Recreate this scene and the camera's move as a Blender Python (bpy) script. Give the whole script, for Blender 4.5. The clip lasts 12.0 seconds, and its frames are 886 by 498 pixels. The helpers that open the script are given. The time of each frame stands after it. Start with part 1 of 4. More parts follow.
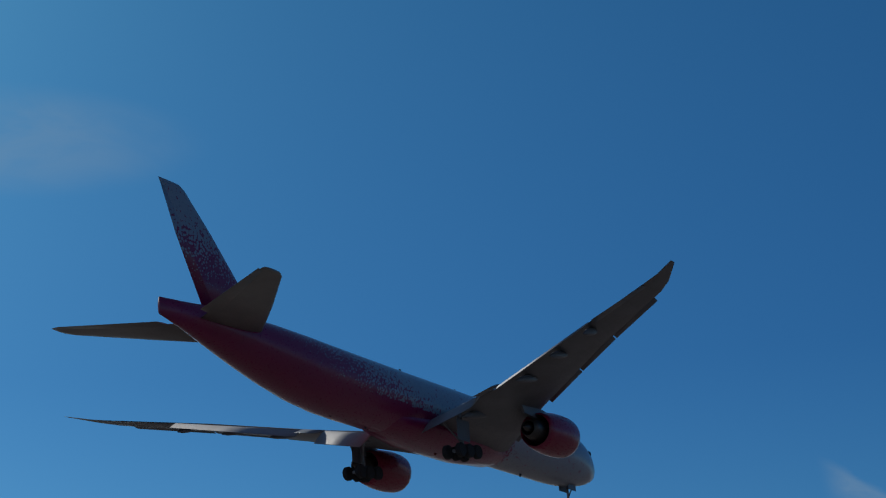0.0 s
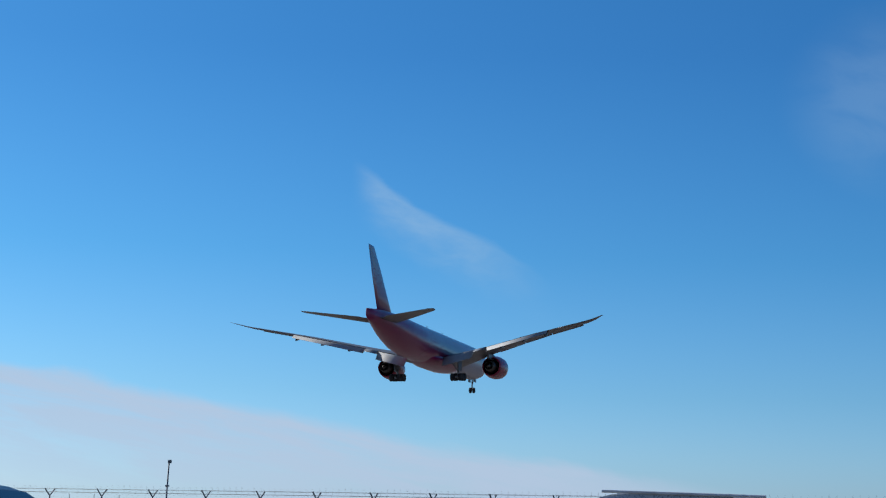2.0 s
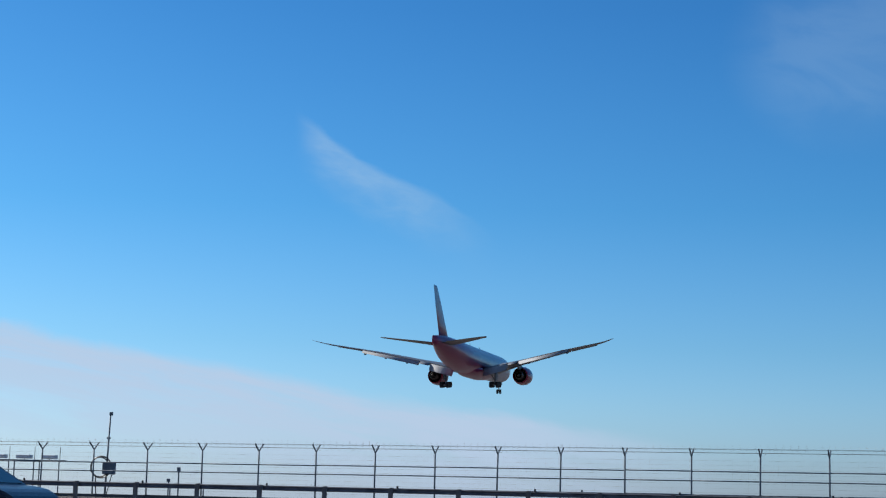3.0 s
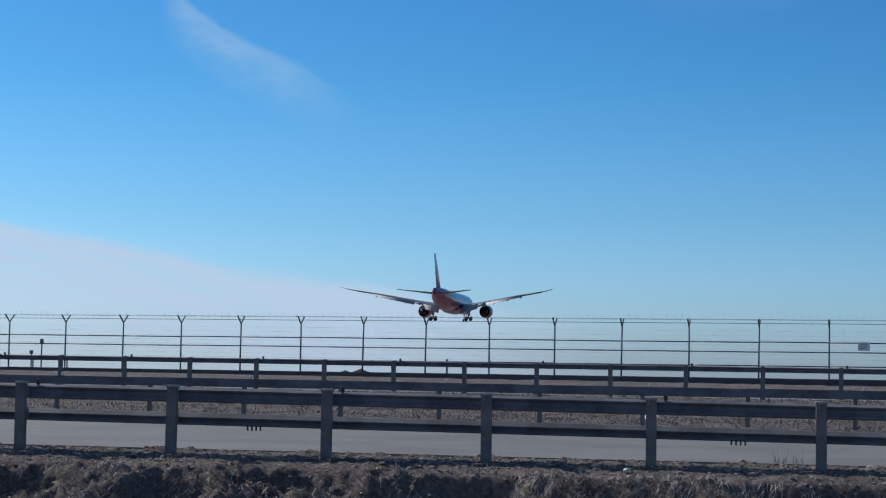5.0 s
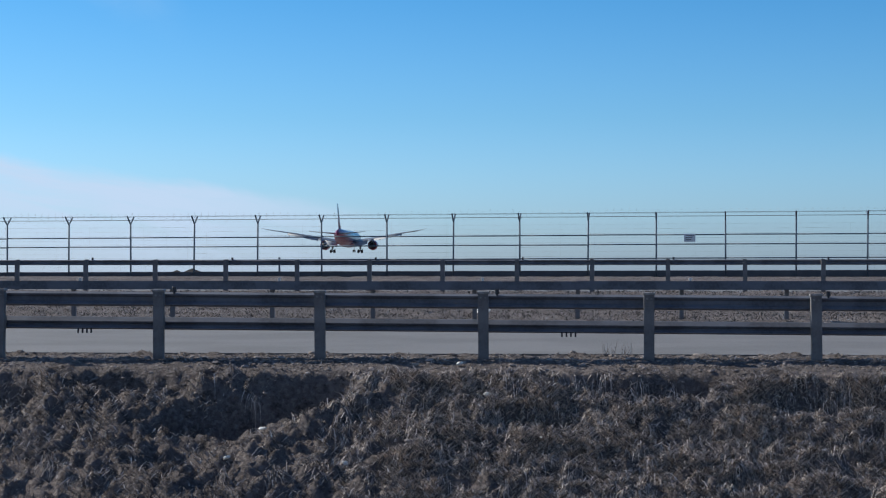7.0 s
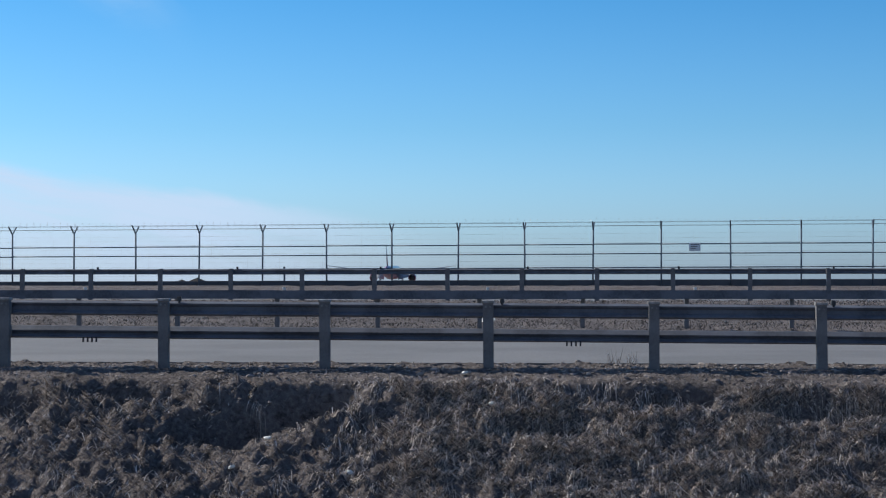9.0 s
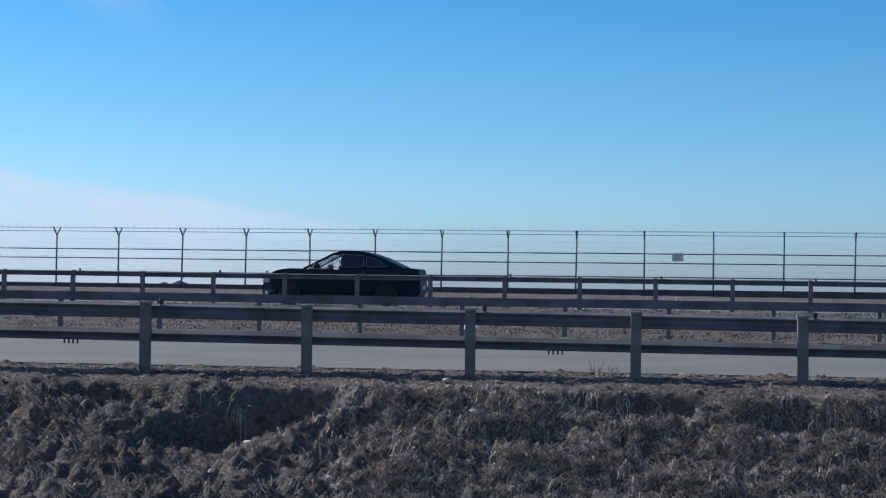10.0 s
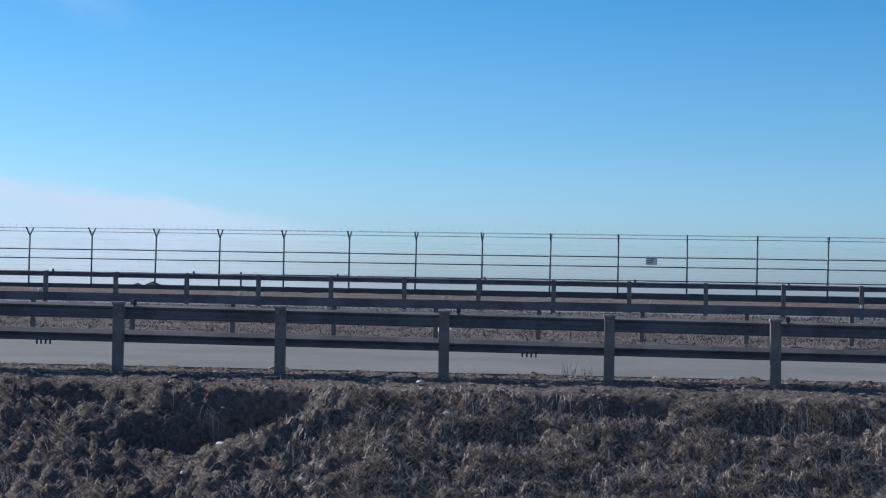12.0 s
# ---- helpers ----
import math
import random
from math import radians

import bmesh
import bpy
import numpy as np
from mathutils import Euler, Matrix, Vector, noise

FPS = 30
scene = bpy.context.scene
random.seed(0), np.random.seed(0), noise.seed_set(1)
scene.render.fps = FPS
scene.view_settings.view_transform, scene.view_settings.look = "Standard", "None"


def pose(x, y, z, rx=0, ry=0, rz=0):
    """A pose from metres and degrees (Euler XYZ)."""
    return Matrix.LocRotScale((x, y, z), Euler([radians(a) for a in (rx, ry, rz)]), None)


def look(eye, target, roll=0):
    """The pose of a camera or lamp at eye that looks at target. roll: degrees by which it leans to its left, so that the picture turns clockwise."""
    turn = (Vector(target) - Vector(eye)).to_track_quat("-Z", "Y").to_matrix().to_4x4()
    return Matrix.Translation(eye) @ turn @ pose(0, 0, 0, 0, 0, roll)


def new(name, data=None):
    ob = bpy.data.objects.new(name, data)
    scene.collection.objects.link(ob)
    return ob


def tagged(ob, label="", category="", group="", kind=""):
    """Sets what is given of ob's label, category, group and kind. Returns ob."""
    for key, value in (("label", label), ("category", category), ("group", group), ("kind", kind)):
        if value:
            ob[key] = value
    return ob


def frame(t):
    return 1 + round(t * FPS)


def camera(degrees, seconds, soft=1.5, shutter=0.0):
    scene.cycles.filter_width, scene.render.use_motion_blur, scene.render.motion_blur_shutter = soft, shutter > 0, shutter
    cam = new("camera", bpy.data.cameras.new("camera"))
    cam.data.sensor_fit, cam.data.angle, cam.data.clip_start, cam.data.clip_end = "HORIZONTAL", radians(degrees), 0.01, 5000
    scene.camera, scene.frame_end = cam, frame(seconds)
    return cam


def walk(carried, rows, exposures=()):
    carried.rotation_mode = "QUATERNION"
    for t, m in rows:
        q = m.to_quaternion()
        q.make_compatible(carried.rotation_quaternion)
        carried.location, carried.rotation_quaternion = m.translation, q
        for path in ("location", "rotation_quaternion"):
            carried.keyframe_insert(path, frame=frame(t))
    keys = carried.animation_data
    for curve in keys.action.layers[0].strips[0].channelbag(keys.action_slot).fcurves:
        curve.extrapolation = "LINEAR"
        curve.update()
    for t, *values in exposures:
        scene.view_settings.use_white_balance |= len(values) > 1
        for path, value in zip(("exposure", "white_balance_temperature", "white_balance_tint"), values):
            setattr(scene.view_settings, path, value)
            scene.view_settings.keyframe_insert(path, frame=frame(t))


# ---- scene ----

EYE = 1.05                      # eye height over the near carriageway
LENS = 28.28

# ---- camera: seconds, heading, tilt, lean in degrees ----
VIEW = [
    (0, -30.74, 20.02, 2.99), (0.2, -27.47, 18.73, 2.02), (0.5, -23.75, 15.95, 0.05), (0.7, -22.54, 14.39, -0.98),
    (1, -20.78, 12.50, -2.35), (1.2, -20.32, 11.13, -3.24), (1.5, -19.14, 10.29, -4.05), (1.7, -18.14, 10.70, -3.04),
    (2, -15.84, 9.64, -1.65), (2.2, -14.87, 9.83, -1.29), (2.5, -14.29, 9.24, -1.50), (2.7, -14.11, 8.65, -1.50),
    (4.3, -11.75, 6.47, -1.51), (4.5, -11.15, 5.79, -1.51), (4.6, -10.97, 5.74, -1.33), (4.7, -10.81, 5.14, -1.18), (5, -9.43, 4.02, -1.04),
    (5.2, -8.74, 4.28, -0.06), (5.5, -8.60, 2.98, -0.10), (5.7, -7.67, 2.57, -0.01), (6, -7.35, 2.17, 0.03),
    (6.2, -7.05, 1.60, -0.09), (6.5, -6.39, 1.76, 0.03), (6.7, -5.31, 1.51, 0.16), (7, -3.92, 0.71, 0.00),
    (7.2, -3.52, 0.49, 0.00), (8.8, -3.99, 0.89, 0.32), (9, -4.08, 1.01, 0.02), (9.2, -3.63, 1.42, -0.27),
    (9.5, -3.36, 1.58, -0.35), (9.7, -3.30, 1.26, -0.69), (10, -3.54, 1.23, -0.87), (10.2, -3.59, 1.36, -0.94),
    (10.5, -3.78, 1.56, -0.71), (10.7, -3.68, 1.65, -0.95), (11, -3.37, 2.20, -0.88), (11.2, -2.84, 2.05, -1.03),
    (11.5, -2.58, 1.51, -1.43), (11.7, -2.59, 1.26, -1.35), (12, -2.70, 1.32, -1.15),
]


def view_pose(az, el, lean):
    a, e = radians(az), radians(el)
    eye = Vector((0, 0, EYE))
    way = Vector((math.sin(a) * math.cos(e), math.cos(a) * math.cos(e), math.sin(e)))
    return look(eye, eye + way, -lean)


cam = camera(LENS, 12.0, soft=1.2)
walk(cam, [(t, view_pose(*r)) for t, *r in VIEW],
     exposures=[(0.0, -1.2, 6500, 10), (0.3, -0.95, 7500, 10), (0.6, -0.64, 8100, 20), (1.0, -0.36, 8100, 22), (1.3, -0.3, 7300, 15), (1.6, -0.28, 6800, 10), (2.0, -0.26, 6500, 10), (2.5, -0.17, 6500, 10), (4.5, -0.2, 6500, 10), (5.5, -0.11, 6500, 10), (6.2, -0.06, 6500, 10), (7.0, 0.03, 6500, 10), (12.0, 0.08, 6500, 10)])

# ---- light: a low sun on the left, ahead of the camera, in a clear sky ----
SUN_AZ, SUN_EL = -67.0, 34.0
SKY, SUN = 0.10, 5.2


def node_math(nt, op, a, b=None, c=None, clamp=False):
    n = nt.nodes.new("ShaderNodeMath")
    n.operation, n.use_clamp = op, clamp
    for i, v in enumerate((a, b, c)):
        if v is None:
            continue
        if isinstance(v, (int, float)):
            n.inputs[i].default_value = v
        else:
            nt.links.new(v, n.inputs[i])
    return n.outputs[0]


def node_mix(nt, fac, a, b, mode="MIX"):
    n = nt.nodes.new("ShaderNodeMix")
    n.data_type, n.blend_type = "RGBA", mode
    for sock, v in ((n.inputs[0], fac), (n.inputs[6], a), (n.inputs[7], b)):
        if isinstance(v, (int, float)):
            sock.default_value = v
        elif isinstance(v, tuple):
            sock.default_value = (*v, 1)
        else:
            nt.links.new(v, sock)
    return n.outputs[2]


def node_range(nt, v, lo, hi, a=0.0, b=1.0, smooth=True):
    n = nt.nodes.new("ShaderNodeMapRange")
    n.interpolation_type = "SMOOTHSTEP" if smooth else "LINEAR"
    for i, x in enumerate((lo, hi, a, b)):
        n.inputs[i + 1].default_value = x
    nt.links.new(v, n.inputs[0])
    return n.outputs[0]


def node_noise(nt, vec, scale, detail=4.0, rough=0.55, distort=0.0):
    n = nt.nodes.new("ShaderNodeTexNoise")
    n.inputs["Scale"].default_value, n.inputs["Detail"].default_value = scale, detail
    n.inputs["Roughness"].default_value, n.inputs["Distortion"].default_value = rough, distort
    if vec is not None:
        nt.links.new(vec, n.inputs["Vector"])
    return n.outputs[0]


def make_world():
    world = bpy.data.worlds.new("sky")
    world.use_nodes = True
    nt = world.node_tree
    nt.nodes.clear()
    sky = nt.nodes.new("ShaderNodeTexSky")
    sky.sky_type, sky.sun_disc = "NISHITA", False
    sky.sun_elevation, sky.sun_rotation = radians(SUN_EL), radians(SUN_AZ)
    sky.air_density, sky.dust_density, sky.ozone_density = 1.0, 0.9, 2.0
    coord = nt.nodes.new("ShaderNodeTexCoord").outputs["Generated"]
    sep = nt.nodes.new("ShaderNodeSeparateXYZ")
    nt.links.new(coord, sep.inputs[0])
    x, y, z = sep.outputs
    az = node_math(nt, "MULTIPLY", node_math(nt, "ARCTAN2", x, y), 180 / math.pi)
    el = node_math(nt, "MULTIPLY", node_math(nt, "ARCSINE", z), 180 / math.pi)
    flat = nt.nodes.new("ShaderNodeCombineXYZ")
    nt.links.new(az, flat.inputs[0])
    nt.links.new(node_math(nt, "MULTIPLY_ADD", az, 0.35, node_math(nt, "MULTIPLY", el, 2.2)), flat.inputs[1])
    streak = node_noise(nt, flat.outputs[0], 0.22, 5, 0.55, 0.6)
    fine = node_noise(nt, flat.outputs[0], 0.8, 5, 0.6, 0.3)
    # low cirrus bank, rising to the left
    top = node_math(nt, "MULTIPLY_ADD", node_math(nt, "ADD", az, 10.5), -0.15, 2.6)
    top = node_math(nt, "ADD", top, node_math(nt, "MULTIPLY", node_math(nt, "SUBTRACT", streak, 0.5), 1.1))
    depth = node_math(nt, "SUBTRACT", top, el)
    bank = node_math(nt, "MULTIPLY", node_range(nt, depth, -0.12, 0.42), node_range(nt, depth, 4.6, 0.6, 0.3, 1.0))
    bands = nt.nodes.new("ShaderNodeCombineXYZ")
    nt.links.new(node_math(nt, "MULTIPLY", az, 0.12), bands.inputs[0])
    nt.links.new(node_math(nt, "MULTIPLY_ADD", az, 0.16, el), bands.inputs[1])
    strand = node_noise(nt, bands.outputs[0], 1.5, 5, 0.6, 0.4)
    bank = node_math(nt, "MULTIPLY", bank, node_range(nt, strand, 0.3, 0.6, 0.55, 1.0))
    bank = node_math(nt, "MULTIPLY", bank, node_range(nt, az, -3.0, -13.0))
    # wisp: a curved streak
    u = node_math(nt, "ADD", az, 18.3)
    line = node_math(nt, "MULTIPLY_ADD", u, -0.57, 11.75)
    line = node_math(nt, "SUBTRACT", line, node_math(nt, "MULTIPLY", node_math(nt, "SINE", node_math(nt, "MULTIPLY", u, 1.0)), 0.18))
    off = node_math(nt, "ADD", node_math(nt, "SUBTRACT", el, line), node_math(nt, "MULTIPLY", node_math(nt, "SUBTRACT", fine, 0.5), 0.5))
    wisp = node_math(nt, "MULTIPLY", node_range(nt, off, 0.42, 0.1), node_range(nt, off, -1.9, 0.2))
    wisp = node_math(nt, "MULTIPLY", wisp, node_math(nt, "MULTIPLY", node_range(nt, u, -0.7, 0.4), node_range(nt, u, 6.4, 2.6)))
    wisp = node_math(nt, "MULTIPLY", wisp, node_range(nt, fine, 0.2, 0.75, 0.45, 1.0))
    # thin veils higher up
    def patch(a0, e0, ra, re):
        q = node_math(nt, "POWER", node_math(nt, "DIVIDE", node_math(nt, "SUBTRACT", az, a0), ra), 2.0)
        r = node_math(nt, "POWER", node_math(nt, "DIVIDE", node_math(nt, "SUBTRACT", el, e0), re), 2.0)
        return node_range(nt, node_math(nt, "ADD", q, r), 1.0, 0.0)
    high = node_math(nt, "ADD", patch(-0.5, 14.5, 4.6, 3.6), node_math(nt, "MULTIPLY", patch(-46.5, 23.6, 8.0, 2.0), 1.9))
    high = node_math(nt, "MULTIPLY", high, node_range(nt, streak, 0.3, 0.65, 0.35, 1.0))
    thin = node_math(nt, "ADD", node_math(nt, "MULTIPLY", wisp, 0.46), node_math(nt, "MULTIPLY", high, 0.19), clamp=True)
    ramp = nt.nodes.new("ShaderNodeValToRGB")
    ramp.color_ramp.elements[0].position, ramp.color_ramp.elements[1].position = 0.0, 1.0
    ramp.color_ramp.elements[0].color, ramp.color_ramp.elements[1].color = (*SKY_TINT[0][1], 1), (*SKY_TINT[-1][1], 1)
    for e, c in SKY_TINT[1:-1]:
        ramp.color_ramp.elements.new(e / 90).color = (*c, 1)
    nt.links.new(node_math(nt, "DIVIDE", el, 90.0, clamp=True), ramp.inputs[0])
    # the sky behind the camera keeps its own paler colour
    haze = node_mix(nt, node_range(nt, y, 0.35, -0.25), ramp.outputs[0], SKY_BEHIND)
    tint = node_mix(nt, 1.0, sky.outputs[0], haze, "MULTIPLY")
    out_col = node_mix(nt, node_math(nt, "MULTIPLY", bank, 0.88), node_mix(nt, thin, tint, CLOUD_HIGH), CLOUD)
    bg = nt.nodes.new("ShaderNodeBackground")
    bg.inputs["Strength"].default_value = SKY
    out = nt.nodes.new("ShaderNodeOutputWorld")
    nt.links.new(out_col, bg.inputs[0])
    nt.links.new(bg.outputs[0], out.inputs[0])
    scene.world = world


# clear, dry air: the blue deepens upwards
SKY_TINT = [(0.0, (0.80, 1.14, 1.9)), (3.0, (0.62, 1.04, 1.62)), (5.0, (0.47, 0.93, 1.42)), (9.4, (0.27, 0.79, 1.27)), (16.0, (0.19, 0.66, 1.15)), (30.0, (0.21, 0.76, 1.18)), (55.0, (0.42, 0.66, 0.86)), (90.0, (0.42, 0.6, 0.76))]
SKY_BEHIND = (0.66, 0.88, 1.18)
CLOUD_HIGH = (4.3, 6.4, 8.6)
CLOUD = (5.5, 6.85, 8.85)
make_world()
sun = new("sun", bpy.data.lights.new("sun", "SUN"))
sun.data.energy, sun.data.angle, sun.data.color = SUN, radians(0.53), (1.0, 0.95, 0.87)
sa, se = radians(SUN_AZ), radians(SUN_EL)
sun.matrix_world = look((math.sin(sa) * 50, math.cos(sa) * 50, math.tan(se) * 50), (0, 0, 0))


# ---- materials ----
def material(name, base, rough=0.6, metal=0.0, vary=0.25, scale=3.0, fine=40.0, bump=0.0, other=None, spec=0.5, coat=0.0):
    """Principled surface with two scales of variation; other: a second colour that comes in patches."""
    m = bpy.data.materials.new(name)
    m.use_nodes = True
    nt = m.node_tree
    b = nt.nodes["Principled BSDF"]
    co = nt.nodes.new("ShaderNodeTexCoord").outputs["Object"]
    big, small = node_noise(nt, co, scale, 4), node_noise(nt, co, fine, 3)
    col = node_mix(nt, node_range(nt, big, 0.35, 0.65), base, other or tuple(c * (1 - vary) for c in base))
    col = node_mix(nt, node_math(nt, "MULTIPLY", node_range(nt, small, 0.3, 0.7), vary * 0.8), col, tuple(min(1, c * 1.35) for c in base))
    nt.links.new(col, b.inputs["Base Color"])
    nt.links.new(node_range(nt, small, 0.2, 0.8, max(0.03, rough - 0.08), min(1, rough + 0.08)), b.inputs["Roughness"])
    b.inputs["Metallic"].default_value = metal
    b.inputs["Specular IOR Level"].default_value = spec
    b.inputs["Coat Weight"].default_value = coat
    if bump:
        n = nt.nodes.new("ShaderNodeBump")
        n.inputs["Strength"].default_value, n.inputs["Distance"].default_value = bump, 0.02
        nt.links.new(small, n.inputs["Height"])
        nt.links.new(n.outputs[0], b.inputs["Normal"])
    return m


def livery(name):
    """Red at the tail that breaks up into small marks and gives way to pale silver forward."""
    m = material(name, (0.62, 0.66, 0.72), 0.32, 0.0, 0.06, 0.4, 6.0, coat=0.3)
    nt = m.node_tree
    b = nt.nodes["Principled BSDF"]
    co = nt.nodes.new("ShaderNodeTexCoord").outputs["Object"]
    sep = nt.nodes.new("ShaderNodeSeparateXYZ")
    nt.links.new(co, sep.inputs[0])
    x, y, z = sep.outputs
    # how far forward and up the point lies across the fade
    along = node_math(nt, "ADD", x, node_math(nt, "MULTIPLY", z, 2.6))
    fade = node_range(nt, along, -60.0, -36.0, 0, 1, False)
    high = node_range(nt, z, 3.0, 10.5, 0, 1, False)
    tail = node_range(nt, z, 2.9, 3.6)
    pale = node_math(nt, "ADD", node_math(nt, "MULTIPLY", fade, node_math(nt, "SUBTRACT", 1.0, tail)), node_math(nt, "MULTIPLY", high, tail))
    belly = node_math(nt, "MULTIPLY", node_range(nt, z, -1.1, -1.5), node_range(nt, x, -24.0, -21.0, 1, 0))
    pale = node_math(nt, "MULTIPLY", pale, node_math(nt, "SUBTRACT", 1.0, belly))
    v = nt.nodes.new("ShaderNodeTexVoronoi")
    v.inputs["Scale"].default_value = 4.0
    nt.links.new(co, v.inputs["Vector"])
    mark = node_math(nt, "GREATER_THAN", node_math(nt, "MULTIPLY", pale, 0.85), v.outputs["Distance"])
    red = node_mix(nt, node_noise(nt, co, 0.5), (0.25, 0.009, 0.075), (0.2, 0.008, 0.062))
    col = node_mix(nt, mark, red, (0.25, 0.29, 0.35))
    nt.links.new(col, b.inputs["Base Color"])
    return m


def ground_material():
    m = bpy.data.materials.new("dry_ground")
    m.use_nodes = True
    nt = m.node_tree
    b = nt.nodes["Principled BSDF"]
    co = nt.nodes.new("ShaderNodeTexCoord").outputs["Object"]
    big, mid, small = node_noise(nt, co, 0.6, 5), node_noise(nt, co, 5.0, 5, 0.65), node_noise(nt, co, 60.0, 4, 0.7)
    col = node_mix(nt, node_range(nt, big, 0.35, 0.65), (0.122, 0.104, 0.098), (0.188, 0.161, 0.151))
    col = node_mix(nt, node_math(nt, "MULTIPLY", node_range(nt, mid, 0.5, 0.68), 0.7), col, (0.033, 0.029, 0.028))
    col = node_mix(nt, node_math(nt, "MULTIPLY", node_range(nt, small, 0.52, 0.75), 0.6), col, (0.265, 0.23, 0.213))
    # clumps: pale at noise highs, dark at lows; the same noise raises the bump
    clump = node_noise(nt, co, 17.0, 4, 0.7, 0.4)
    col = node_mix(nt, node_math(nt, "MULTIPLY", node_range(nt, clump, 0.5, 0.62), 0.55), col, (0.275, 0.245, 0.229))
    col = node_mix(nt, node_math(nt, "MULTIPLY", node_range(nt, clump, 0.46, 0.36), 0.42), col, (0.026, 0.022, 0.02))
    nt.links.new(col, b.inputs["Base Color"])
    b.inputs["Roughness"].default_value, b.inputs["Specular IOR Level"].default_value = 0.95, 0.15
    n = nt.nodes.new("ShaderNodeBump")
    n.inputs["Strength"].default_value, n.inputs["Distance"].default_value = 1.0, 0.07
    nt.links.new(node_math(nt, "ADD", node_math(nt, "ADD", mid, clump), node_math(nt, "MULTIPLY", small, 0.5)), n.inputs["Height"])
    nt.links.new(n.outputs[0], b.inputs["Normal"])
    return m


def blade_material(name, a, c):
    m = bpy.data.materials.new(name)
    m.use_nodes = True
    nt = m.node_tree
    b = nt.nodes["Principled BSDF"]
    geo = nt.nodes.new("ShaderNodeNewGeometry")
    nt.links.new(node_mix(nt, geo.outputs["Random Per Island"], a, c), b.inputs["Base Color"])
    b.inputs["Roughness"].default_value, b.inputs["Specular IOR Level"].default_value = 0.95, 0.05
    return m


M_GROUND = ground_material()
M_BLADE = blade_material("dry_grass", (0.09, 0.078, 0.07), (0.60, 0.525, 0.47))
# darker range of the blade colour, used on the median
M_GRASS_DARK = blade_material("dark_dry_grass", (0.05, 0.046, 0.044), (0.22, 0.2, 0.19))
M_STRAW = blade_material("pale_straw", (0.26, 0.226, 0.2), (0.76, 0.67, 0.6))
M_CLOD = blade_material("earth_clod", (0.13, 0.113, 0.105), (0.33, 0.287, 0.263))
M_ASPHALT = material("asphalt", (0.15, 0.146, 0.145), 0.9, 0, 0.25, 0.35, 90, 0.3)
M_LINE = material("road_paint", (0.6, 0.6, 0.58), 0.7, 0, 0.3, 2, 30)
M_GALV = material("galvanised_steel", (0.12, 0.128, 0.15), 0.65, 0.0, 0.4, 2.5, 25, 0.05, other=(0.068, 0.072, 0.084), spec=0.25)
M_POST = material("weathered_post", (0.165, 0.16, 0.16), 0.8, 0.0, 0.4, 3, 30, 0.1, other=(0.095, 0.091, 0.09), spec=0.25)
M_CAP = material("pale_bracket", (0.30, 0.295, 0.29), 0.7, 0.1, 0.4, 12, 60, 0.1, other=(0.13, 0.12, 0.115), spec=0.3)
M_FENCE = material("fence_paint", (0.11, 0.15, 0.19), 0.6, 0.2, 0.3, 2, 20)
M_WIRE = material("wire", (0.28, 0.29, 0.31), 0.5, 0.6, 0.2, 2, 20)
M_CONC = material("dark_concrete", (0.086, 0.087, 0.093), 0.9, 0, 0.3, 1.0, 20, 0.2)
M_SIGN = material("sign_back", (0.68, 0.70, 0.72), 0.5, 0.3, 0.2, 4, 30)
M_WHITE = material("white_plastic", (0.55, 0.54, 0.52), 0.5, 0, 0.1, 4, 30)
M_DARK = material("dark_plastic", (0.03, 0.03, 0.035), 0.5, 0, 0.2, 6, 40)
M_RUBBER = material("rubber", (0.02, 0.02, 0.021), 0.8, 0, 0.3, 5, 40)
M_LIVERY = livery("aircraft_livery")
M_RED = material("nacelle_red", (0.28, 0.012, 0.05), 0.3, 0, 0.15, 0.5, 5, coat=0.3)
M_WING = material("wing_grey", (0.16, 0.165, 0.175), 0.45, 0.1, 0.15, 0.4, 4)
M_FLAP = material("flap_pale", (0.33, 0.34, 0.35), 0.65, 0.1, 0.12, 0.6, 5)
M_STAB = material("stabiliser_grey", (0.25, 0.245, 0.23), 0.45, 0.1, 0.12, 0.6, 5)
M_TITAN = material("exhaust_metal", (0.10, 0.095, 0.09), 0.4, 0.8, 0.3, 1.5, 12)
M_STRUT = material("gear_metal", (0.2, 0.2, 0.21), 0.45, 0.4, 0.2, 2, 12)
M_GLASS = material("dark_glass", (0.015, 0.018, 0.022), 0.06, 0, 0.1, 2, 10, spec=0.5)
M_TINT = material("tinted_glass", (0.01, 0.014, 0.018), 0.4, 0, 0.1, 2, 10, spec=0.12)
M_CLEAR = material("clear_glass", (0.9, 0.95, 0.95), 0.03, 0, 0.02, 2, 10)
M_CLEAR.node_tree.nodes["Principled BSDF"].inputs["Transmission Weight"].default_value = 1.0
M_TRIM = material("bright_trim_and_glint", (0.28, 0.28, 0.3), 0.35, 0.6, 0.1, 4, 30)
M_LAMP = material("lamp_glass", (0.42, 0.45, 0.47), 0.15, 0.2, 0.1, 6, 40)
M_TAIL = material("tail_lamp", (0.12, 0.005, 0.005), 0.6, 0, 0.1, 6, 40)
M_RIM = material("alloy", (0.025, 0.026, 0.028), 0.5, 0.5, 0.15, 5, 30)
M_CAR_NAVY = material("navy_car_paint", (0.006, 0.018, 0.031), 0.5, 0.0, 0.15, 0.7, 30, coat=0.04, spec=0.12)
M_CAR_TEAL = material("dark_green_car_paint", (0.01, 0.022, 0.033), 0.45, 0.0, 0.15, 0.7, 30, coat=0.1, spec=0.15)
M_CAR_BLUE = material("blue_car_paint", (0.02, 0.03, 0.055), 0.4, 0.1, 0.15, 0.7, 30, coat=0.2, spec=0.3)
